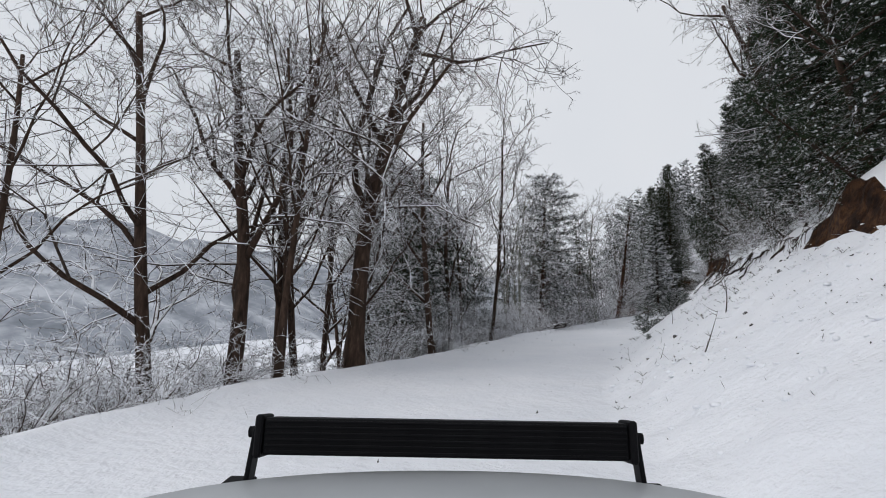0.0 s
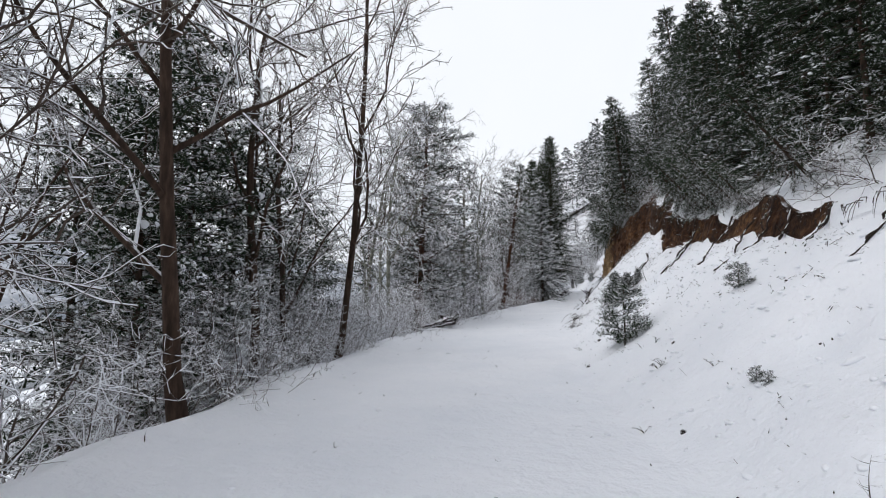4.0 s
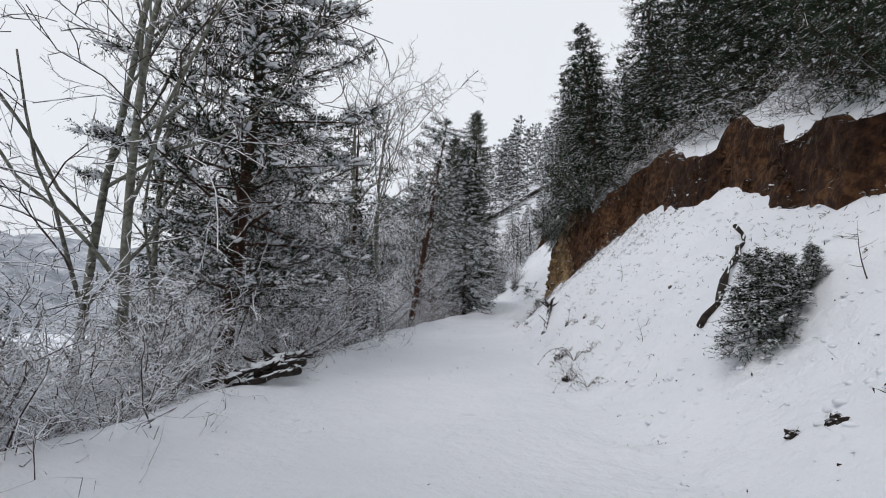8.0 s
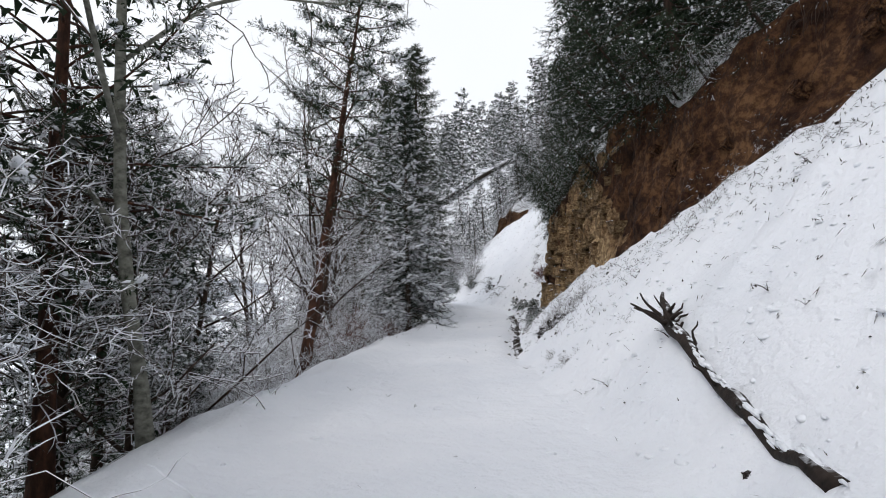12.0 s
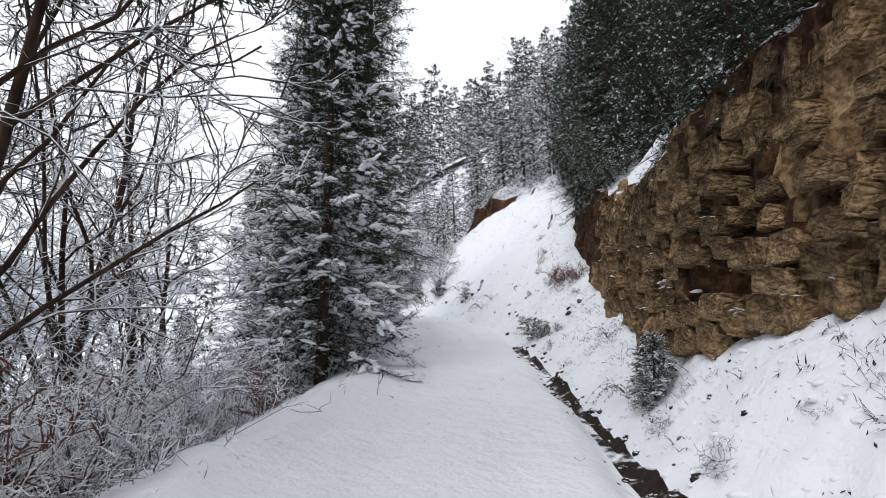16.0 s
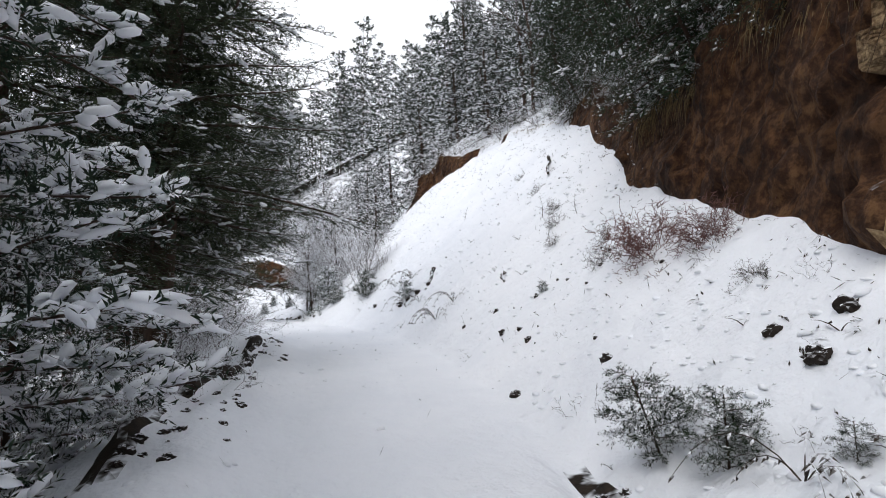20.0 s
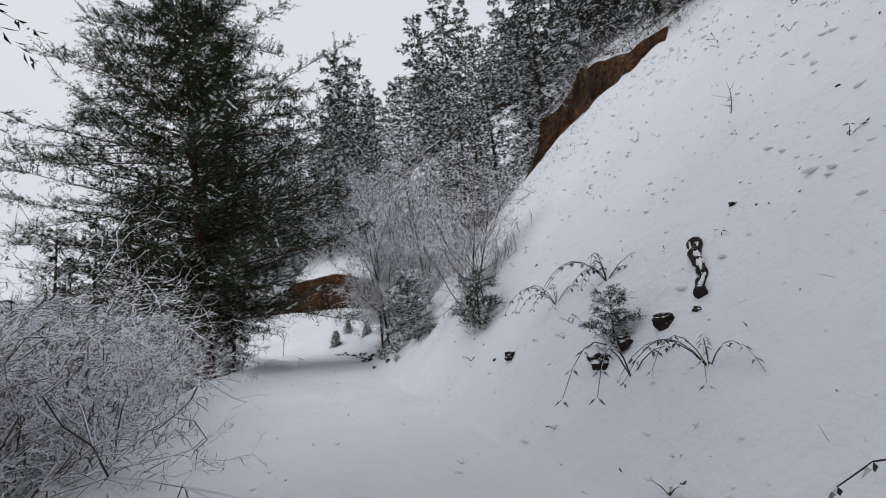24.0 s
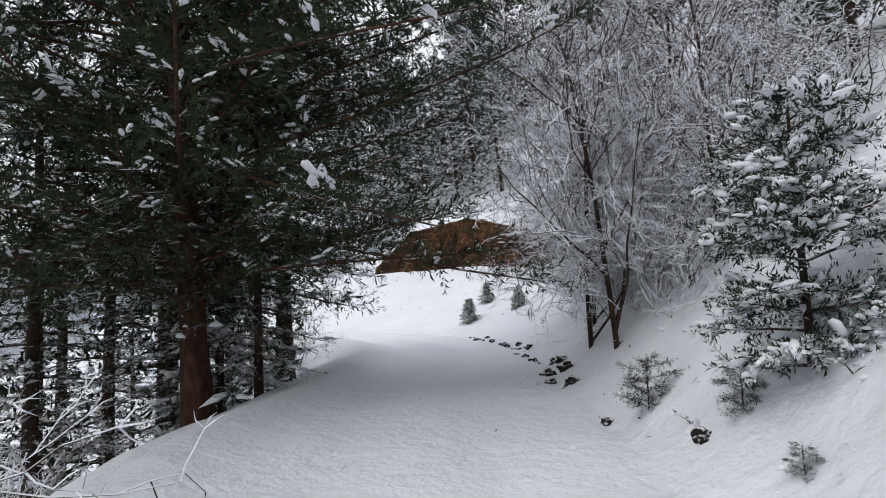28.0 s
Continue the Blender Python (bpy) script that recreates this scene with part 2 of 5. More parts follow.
class Soup:
    """Vertices and faces of one mesh, gathered piece by piece."""

    def __init__(self):
        self.v, self.f, self.n = [], [], 0

    def tube(self, pts, radii, sides, cap=True):
        pts = np.asarray(pts, float)
        k = len(pts)
        tan = np.gradient(pts, axis=0)
        tan /= np.linalg.norm(tan, axis=1)[:, None] + 1e-9
        ref = np.where(np.abs(tan[:, 2:3]) > 0.9, np.array([[1.0, 0, 0]]), np.array([[0, 0, 1.0]]))
        if np.abs(tan[:, 2]).max() > 0.9:
            ref = np.tile([[1.0, 0, 0.01]], (k, 1))
        a = np.cross(tan, ref)
        a /= np.linalg.norm(a, axis=1)[:, None] + 1e-9
        b = np.cross(a, tan)
        ang = np.arange(sides) / sides * 2 * np.pi
        ring = (a[:, None] * np.cos(ang)[None, :, None] + b[:, None] * np.sin(ang)[None, :, None]) * np.asarray(radii)[:, None, None] + pts[:, None]
        self.v.append(ring.reshape(-1, 3))
        i = self.n
        for r in range(k - 1):
            for c in range(sides):
                d = (c + 1) % sides
                self.f.append((i + r * sides + c, i + r * sides + d, i + (r + 1) * sides + d, i + (r + 1) * sides + c))
        if cap:
            self.f.append(tuple(i + (k - 1) * sides + c for c in range(sides)))
            self.f.append(tuple(i + c for c in reversed(range(sides))))
        self.n += k * sides

    def spindles(self, base, way, length, width, flat=0.55, mid=0.4):
        """Many slim three-sided spindles at once: twigs with their needles."""
        base, way = np.asarray(base, float), np.asarray(way, float)
        k = len(base)
        if not k:
            return
        length, width = np.broadcast_to(length, k), np.broadcast_to(width, k)
        way = way / (np.linalg.norm(way, axis=1)[:, None] + 1e-9)
        a = np.cross(way, [0, 0, 1.0]) + 1e-6
        a /= np.linalg.norm(a, axis=1)[:, None]
        b = np.cross(a, way)
        b *= np.where(b[:, 2:3] < 0, -1, 1)
        m = base + way * (length * mid)[:, None]
        w = width[:, None]
        v = np.stack([base, m + a * w - b * w * flat * 0.3, m - a * w - b * w * flat * 0.3, m + b * w * flat, base + way * length[:, None]], 1)
        self.v.append(v.reshape(-1, 3))
        tri = np.array([(0, 1, 3), (0, 3, 2), (0, 2, 1), (4, 3, 1), (4, 2, 3), (4, 1, 2)])
        self.f.extend(map(tuple, (self.n + (np.arange(k) * 5)[:, None, None] + tri[None]).reshape(-1, 3).tolist()))
        self.n += k * 5

    def needles(self, base, way, length, per, size, width, rng, round_=False):
        """Sprays of single needle bundles along many twigs at once."""
        k = len(base)
        if not k:
            return
        way = way / (np.linalg.norm(way, axis=1)[:, None] + 1e-9)
        a = np.cross(way, [0, 0, 1.0]) + 1e-6
        a /= np.linalg.norm(a, axis=1)[:, None]
        b = np.cross(a, way)
        b *= np.where(b[:, 2:3] < 0, -1, 1)
        g = rng.uniform(0.0, 1.0, (k, per, 1)) ** 0.8
        side = rng.choice([-1.0, 1.0], (k, per, 1)) * rng.uniform(0.35, 1.0, (k, per, 1))
        upw = rng.normal(0.10, 0.24, (k, per, 1))
        if round_:
            th = rng.uniform(0, 6.283, (k, per, 1))
            side, upw = np.cos(th) * 0.8, np.sin(th) * 0.7 + 0.15
        d = way[:, None] * rng.uniform(0.5, 0.95, (k, per, 1)) + a[:, None] * side + b[:, None] * upw
        d /= np.linalg.norm(d, axis=2, keepdims=True)
        ln = size * rng.uniform(0.6, 1.35, (k, per, 1)) * (1.1 - 0.45 * g)
        nrm = b[:, None] + rng.normal(0, 0.45, (k, per, 3))
        w = np.cross(d, nrm)
        w /= np.linalg.norm(w, axis=2, keepdims=True) + 1e-9
        wd = width * rng.uniform(0.6, 1.3, (k, per, 1))
        o = base[:, None] + way[:, None] * g * np.broadcast_to(length, k)[:, None, None]
        v = np.stack([o + w * wd * 0.35, o + d * ln * 0.55 - w * wd * 0.6, o + d * ln], 2)
        self.v.append(v.reshape(-1, 3))
        self.f.extend(map(tuple, (self.n + np.arange(k * per * 3).reshape(-1, 3)).tolist()))
        self.n += k * per * 3

    def lumps(self, mid, way, length, width, rng):
        """Many soft lumps of snow, longer than wide and flat below."""
        k = len(mid)
        way = way / (np.linalg.norm(way, axis=1)[:, None] + 1e-9)
        a = np.cross(way, [0, 0, 1.0]) + 1e-6
        a /= np.linalg.norm(a, axis=1)[:, None]
        b = np.cross(a, way)
        cube = np.array([(x, y, z) for x in (-0.58, 0.58) for y in (-0.58, 0.58) for z in (-0.35, 0.52)] + [(-1, 0, 0), (1, 0, 0), (0, -1, 0), (0, 1, 0), (0, 0, -0.35), (0, 0, 0.85)])
        p = cube[None] * (1 + rng.normal(0, 0.16, (k, 14, 1)))
        v = mid[:, None] + way[:, None] * p[:, :, 0:1] * (length * 0.5)[:, None, None] + a[:, None] * p[:, :, 1:2] * width[:, None, None] + b[:, None] * p[:, :, 2:3] * (width * 0.8)[:, None, None]
        self.v.append(v.reshape(-1, 3))
        tri = []
        for c, ring in ((8, (0, 1, 3, 2)), (9, (4, 6, 7, 5)), (10, (0, 4, 5, 1)), (11, (2, 3, 7, 6)), (12, (0, 2, 6, 4)), (13, (1, 5, 7, 3))):
            tri += [(c, ring[j], ring[(j + 1) % 4]) for j in range(4)]
        self.f.extend(map(tuple, (self.n + (np.arange(k) * 14)[:, None, None] + np.array(tri)[None]).reshape(-1, 3).tolist()))
        self.n += k * 14

    def cone(self, pts, r):
        """A thin twig that ends in a point."""
        p, q, e = (np.asarray(x, float) for x in pts)
        d = e - p
        a = np.cross(d, [0, 0, 1.0]) + 1e-6
        a /= np.linalg.norm(a)
        b = np.cross(a, d)
        b /= np.linalg.norm(b)
        ring = [a * 0.87 - b * 0.5, -a * 0.87 - b * 0.5, b]
        self.v.append(np.array([p + o * r for o in ring] + [q + o * r * 0.8 for o in ring] + [e]))
        i = self.n
        for c in range(3):
            k = (c + 1) % 3
            self.f += [(i + c, i + k, i + 3 + k, i + 3 + c), (i + 3 + c, i + 3 + k, i + 6)]
        self.n += 7

    def mesh(self, name, mats, smooth=False):
        return mesh_of(name, np.concatenate(self.v).tolist(), self.f, mats, smooth)


def part(name, me, parent, label="", m=None):
    ob = new(name, me)
    ob.parent = parent
    if m is not None:
        ob.matrix_basis = m
    if label:
        tagged(ob, label)
    return ob


# ---- the lie of the land: s metres along the road, u metres to its right ----
HEADING = [(-60, -6), (0, -1.6), (5, 4), (10, 10.9), (15, 16.5), (20, 19.3), (26, 21.5), (32, 24.7), (38, 26.8), (45, 28), (52, 30.2), (58, 33.5), (64, 37.2),
           (70, 36.4), (76, 31.9), (82, 26.7), (88, 20.7), (93, 14.7), (97, 12), (102, 17), (108, 20), (112, 14), (116, -2), (120, -24), (124, -42), (130, -38), (142, 4), (300, 16)]
RISE = [(-60, -1.0), (0, 0.3), (10, 0.5), (20, 0.62), (30, 0.98), (40, 1.35), (50, 1.79), (60, 2.27), (70, 2.8), (80, 3.5), (90, 4.25), (98, 4.6), (106, 4.9), (116, 5.05), (126, 5.3), (140, 6.2), (300, 14)]
STEP = 0.25
S_ALL = np.arange(-60, 300, STEP)
H_ALL = np.radians(np.interp(S_ALL + STEP / 2, *zip(*HEADING)))
X_ALL = np.concatenate([[0], np.cumsum(np.sin(H_ALL) * STEP)[:-1]])
Y_ALL = np.concatenate([[0], np.cumsum(np.cos(H_ALL) * STEP)[:-1]])
I0 = int(60 / STEP)
X_ALL, Y_ALL = X_ALL - X_ALL[I0], Y_ALL - Y_ALL[I0]
LEFT_EDGE = [(-60, -4), (0, -6.2), (9, -6.0), (15, -4.8), (22, -4.1), (30, -4.0), (38, -3.4), (50, -3.0), (60, -2.8), (74, -2.35), (77, -2.15), (80.3, -2.4), (83.2, -2.05), (87, -2.1), (91, -2.7), (96, -3.2), (102, -2.6), (110, -2.3), (300, -3.0)]
SLOPE = [(0, 0.70), (25, 0.80), (31, 1.0), (36, 1.15), (40, 1.2), (45, 1.12), (50, 1.08), (60, 1.15), (68, 1.0), (75, 0.85), (84, 1.12), (100, 1.15), (110, 1.0), (116, 0.55), (121, 0.45), (130, 0.5)]
HOLLOW = [(0, 0.3), (24, 0.3), (30, 1.3), (40, 1.2), (46, 0.5), (50, 0.3), (112, 0.3), (118, 0.8), (300, 0.8)]
BANK_FOOT = [(0, 6.6), (12, 6.6), (22, 6.2), (30, 6.6), (36, 6.1), (42, 7.0), (46, 6.8), (50, 6.8), (53, 6.0), (55, 5.1), (59, 4.3), (63, 3.8), (65, 3.5), (70, 3.7), (74, 4.2), (78, 5.2), (80, 5.6), (84, 7.0), (87.5, 8.9), (93.5, 10.4), (99, 9.8), (101, 9.6), (104, 9.9), (107, 9.7), (110, 8.6), (114, 8.0), (118, 8.6), (122, 9.6), (126, 9.2), (134, 7), (150, 6)]
BANK_HIGH = [(0, 0.9), (9, 1.0), (12, 0.8), (15, 0.4), (20, 0.5), (26, 0.7), (32, 0.8), (36, 1.4), (44, 1.7), (50, 2.3), (55, 3.0), (59, 3.5), (66, 4.4), (68.5, 3.7), (72, 3.2), (75, 3.2), (76, 3.2), (80, 2.5), (84, 2.2), (87, 1.7), (89.5, 0.4), (96, 0.4), (99, 0.8), (102, 1.7), (106, 1.8), (108, 0.4), (117, 0.4), (119.5, 1.6), (122, 2.6), (125, 2.6), (127, 0.5), (136, 0.4), (150, 0.4)]


def along(table, s):
    return np.interp(s, *zip(*table))


def smooth01(x):
    x = np.clip(x, 0, 1)
    return x * x * (3 - 2 * x)


LATTICE = np.random.RandomState(4).rand(256, 256)


def wobble(x, y, octaves=4):
    """Smooth noise from -1 to 1 over arrays."""
    x, y = np.asarray(x, float), np.asarray(y, float)
    out, amp, tot = 0.0, 1.0, 0.0
    for o in range(octaves):
        xi, yi = np.floor(x).astype(int), np.floor(y).astype(int)
        fx, fy = smooth01(x - xi), smooth01(y - yi)
        g = lambda i, j: LATTICE[(xi + i) % 256, (yi + j) % 256]
        out = out + amp * ((g(0, 0) * (1 - fx) + g(1, 0) * fx) * (1 - fy) + (g(0, 1) * (1 - fx) + g(1, 1) * fx) * fy - 0.5) * 2
        tot += amp
        x, y, amp = x * 2.03 + 17, y * 2.03 + 31, amp * 0.5
    return out / tot


def bank_high(s):
    """Height of the bare bank: even along the cutting, broken into patches before and after it."""
    s = np.asarray(s, float)
    rough = 0.22 + 0.3 * smooth01((s - 77) / 6) * (1 - smooth01((s - 94) / 5)) + 0.5 * (1 - smooth01((s - 30) / 6))
    return np.maximum(along(BANK_HIGH, s) * (1 + rough * wobble(s * 0.6, s * 0 + 21, 2)), 0.12)


def cells(x, y):
    """A constant height for each cell of a crooked patchwork, and how near the next cell is."""
    xi, yi = np.floor(x).astype(int), np.floor(y).astype(int)
    best, second, val = np.full(x.shape, 9.0), np.full(x.shape, 9.0), np.zeros(x.shape)
    for i in (-1, 0, 1):
        for j in (-1, 0, 1):
            a, b = (xi + i) % 256, (yi + j) % 256
            d = (x - xi - i - LATTICE[a, b]) ** 2 + (y - yi - j - LATTICE[b, a]) ** 2
            near = d < best
            second = np.where(near, best, np.minimum(second, d))
            val = np.where(near, LATTICE[(a + 97) % 256, (b + 31) % 256], val)
            best = np.where(near, d, best)
    return val - 0.5, np.sqrt(second) - np.sqrt(best)


def height(s, u):
    """Height over the road's own line, and how far a place is up the bare bank (0 to 1)."""
    s, u = np.asarray(s, float), np.asarray(u, float)
    edge = along(LEFT_EDGE, s) + 0.35 * wobble(s * 0.45, s * 0 + 3, 3)
    foot = along(BANK_FOOT, s) + 0.35 * wobble(s * 0.5, s * 0 + 9, 3)
    high = bank_high(s)
    k = along(SLOPE, s)
    toe = 2.1 + 0.12 * wobble(s * 0.7, s * 0 + 5, 2)
    d = u - toe
    w = along(HOLLOW, s)
    h = np.where(d > 0, k * (np.sqrt(d * d + w * w) - w), 0.0)
    h_foot = k * (np.sqrt(np.maximum(foot - toe, 0.1) ** 2 + w * w) - w)
    width = 0.22 + 0.10 * high
    v = u - foot
    on = np.clip(v / width, 0, 1)
    h = np.where(v > 0, h_foot + high * on ** 0.8 + np.where(v > width, 0.78 * (v - width) - 0.0035 * np.clip(v - width, 0, 60) ** 2 + 1.05 * np.exp(-((s - 71.5) / 2.2) ** 2) * np.clip(v - width, 0, 1.5), 0), h)
    # shallow ditch at the foot of the slope
    h = h - 0.2 * np.exp(-((u - toe + 0.15) / 0.22) ** 2) * smooth01((s - 54) / 6) * (1 - smooth01((s - 75) / 4))
    # falling side
    e = edge - u
    drop = np.where(e > 0, 0.72 * (np.sqrt(e * e + 0.36) - 0.6), 0)
    drop = np.where(drop > 15, 15 + 9 * (1 - np.exp(-(drop - 15) / 14)), drop)
    drop = drop + 0.45 * smooth01(e / 0.3) * smooth01((s - 79) / 1.5) * (1 - smooth01((s - 86) / 2))
    berm = 0.16 * np.exp(-((u - edge - 0.5) / 0.45) ** 2)
    # a low ridge of bare soil pushed up along the edge
    berm = berm + (0.22 + 0.12 * wobble(s * 1.7, s * 0 + 7, 2)) * np.exp(-((u - edge - 0.02) / 0.16) ** 2) * smooth01((s - 76) / 1.5) * (1 - smooth01((s - 87) / 2))
    h = h - drop + berm
    # unevenness
    rough = np.where((u > edge) & (u < toe), 0.035, 0.16) * np.where(np.abs(u) > 15, 3, 1)
    h = h + rough * wobble(s * 0.55, u * 0.7 + 40, 4) + np.where(u > toe, 0.10, 0.012) * wobble(s * 2.2, u * 2.2, 3) + np.where(u > toe + 0.2, 0.075, 0.0) * np.abs(wobble(s * 1.25 + 0.4 * u, u * 1.6 + 9, 3)) * np.where(u < foot, 1, 0)
    # wheel ruts
    h = h - 0.05 * (np.exp(-((u - 0.75) / 0.22) ** 2) + np.exp(-((u + 0.75) / 0.22) ** 2)) * smooth01((s - 40) / 15)
    return h, np.where(v > 0, on, 0) * (v < width)


N0 = (math.cos(radians(18)), -math.sin(radians(18)))


def place(s, u):
    """World x, y, z of the ground (arrays or numbers)."""
    s, u = np.asarray(s, float), np.asarray(u, float)
    hd = np.interp(s, S_ALL, H_ALL)
    c = np.clip(u, -18, 18)
    x = np.interp(s, S_ALL, X_ALL) + np.cos(hd) * c + N0[0] * (u - c)
    y = np.interp(s, S_ALL, Y_ALL) - np.sin(hd) * c + N0[1] * (u - c)
    h, _ = height(s, u)
    return x, y, along(RISE, s) + h


def spot(s, u, sink=0.0, rz=0.0, scale=1.0, lean=(0, 0)):
    x, y, z = (float(v) for v in place(s, u))
    return pose(x, y, z - sink, lean[0], lean[1], rz) @ Matrix.Diagonal((scale, scale, scale, 1))


def build_ground():
    s = np.concatenate([np.arange(-60, -4, 4), np.arange(-4, 54, 0.24), np.arange(54, 80, 0.13), np.arange(80, 116, 0.24), np.arange(116, 150, 0.8), np.arange(150, 300, 5)])
    foot = along(BANK_FOOT, s) + 0.35 * wobble(s * 0.5, s * 0 + 9, 3)
    width = 0.22 + 0.10 * bank_high(s)
    edge = along(LEFT_EDGE, s) + 0.35 * wobble(s * 0.45, s * 0 + 3, 3)
    far_left, far_right = -np.geomspace(700, 14, 34), np.geomspace(0.5, 150, 40)
    cols = [np.tile(far_left, (len(s), 1))]
    cols.append(-13 + (edge - 0.7 + 13)[:, None] * np.linspace(0, 1, 16, False)[None])
    cols.append((edge - 0.7)[:, None] + np.linspace(0, 1.4, 15, False)[None])
    cols.append((edge + 0.7)[:, None] + (1.7 - edge - 0.7)[:, None] * np.linspace(0, 1, 18, False)[None])
    cols.append(1.7 + np.tile(np.linspace(0, 0.8, 7, False)[None], (len(s), 1)))
    cols.append(2.5 + (foot - 2.5)[:, None] * np.linspace(0, 1, 26, False)[None])
    cols.append(foot[:, None] + width[:, None] * np.linspace(0, 1, 25)[None])
    cols.append((foot + width)[:, None] + 0.1 * (np.arange(1, 12) ** 1.35)[None])
    cols.append((foot + width + 0.1 * 11 ** 1.35)[:, None] + far_right[None])
    uu = np.concatenate(cols, 1)
    ss = np.tile(s[:, None], (1, uu.shape[1]))
    x, y, z = place(ss, uu)
    hgt, on = height(ss, uu)
    hd = np.interp(ss, S_ALL, H_ALL)
    # the bank's face is gullied and ragged, its crest hangs over a little
    rocky = smooth01((ss - 57) / 5) * (1 - smooth01((ss - 74) / 4))
    face = (uu > foot[:, None] + 1e-6) & (uu < (foot + width)[:, None] - 1e-6)
    strength = np.minimum(along(BANK_HIGH, ss) / 2.5, 1)
    push = face * strength * ((0.34 - 0.12 * rocky) * wobble(ss * 0.9, z * 0.7, 4) + 0.13 * wobble(ss * 4, z * 3, 3) - 0.25 * on ** 3)
    warp = 0.35 * wobble(ss * 1.3, z * 1.3, 3)
    big, gap = cells(ss * 0.8 + warp, z * 1.1 + warp)
    small, crack = cells(ss * 2.3 + warp * 2, z * 3.2 + warp)
    steps = 0.24 * big + 0.15 * small + 0.12 * (gap < 0.08) + 0.04 * (crack < 0.10)
    push = push + face * (0.25 + 0.75 * rocky) * strength * steps
    x, y = x + push * np.cos(hd), y - push * np.sin(hd)
    a, b = ss.shape
    verts = np.stack([x, y, z], -1).reshape(-1, 3).tolist()
    i = (np.arange(a - 1)[:, None] * b + np.arange(b - 1)[None]).ravel()
    faces = np.stack([i, i + b, i + b + 1, i + 1], -1)[:, ::-1].tolist()
    um, sm, f0, w0, e0 = uu[:-1, :-1], ss[:-1, :-1], foot[:-1, None], width[:-1, None], edge[:-1, None]
    bank = (um > f0 - 1e-6) & (um < f0 + w0 - 1e-6)
    slip = (sm > 76.3) & (sm < 87.0) & (um > e0 - 0.3) & (um < e0 + 0.10 + 0.08 * wobble(sm * 0.8, sm * 0, 2))
    frayed = sm + 1.8 * wobble(z[:-1, :-1] * 0.9, sm * 0.4, 3)
    stone = bank & (frayed > 58) & (frayed < 75.5) & (wobble(sm * 0.5, z[:-1, :-1] * 0.6, 2) > -0.25)
    wood = ((um > f0 + w0 + 1.0) & (um < 60) & (sm < 170)) | ((um < e0 - 1.2) & (um > -58) & (sm < 200) & (sm > -12) | (um < e0 - 1.2) & (um > -14) & (sm < 120))
    ditch = (sm > 58.5) & (sm < 76.5) & (np.abs(um - 1.97) < 0.08)
    bank = bank & (bank_high(sm) > 0.5)
    idx = np.where(stone, 3, np.where(slip | ditch, 4, np.where(bank & (sm < 132), 1, np.where(wood, 2, 0))))
    me = mesh_of("ground", verts, faces, [M_SNOW, M_EARTH, M_FLOOR, M_ROCK, M_SOIL], True, idx.ravel().tolist())
    me.polygons.foreach_set("use_smooth", (idx.ravel() != 3).tolist())
    return tagged(new("ground", me), "snow-covered hillside with a narrow road cut into it and bare earth banks", "ground", kind="structure")


build_ground()


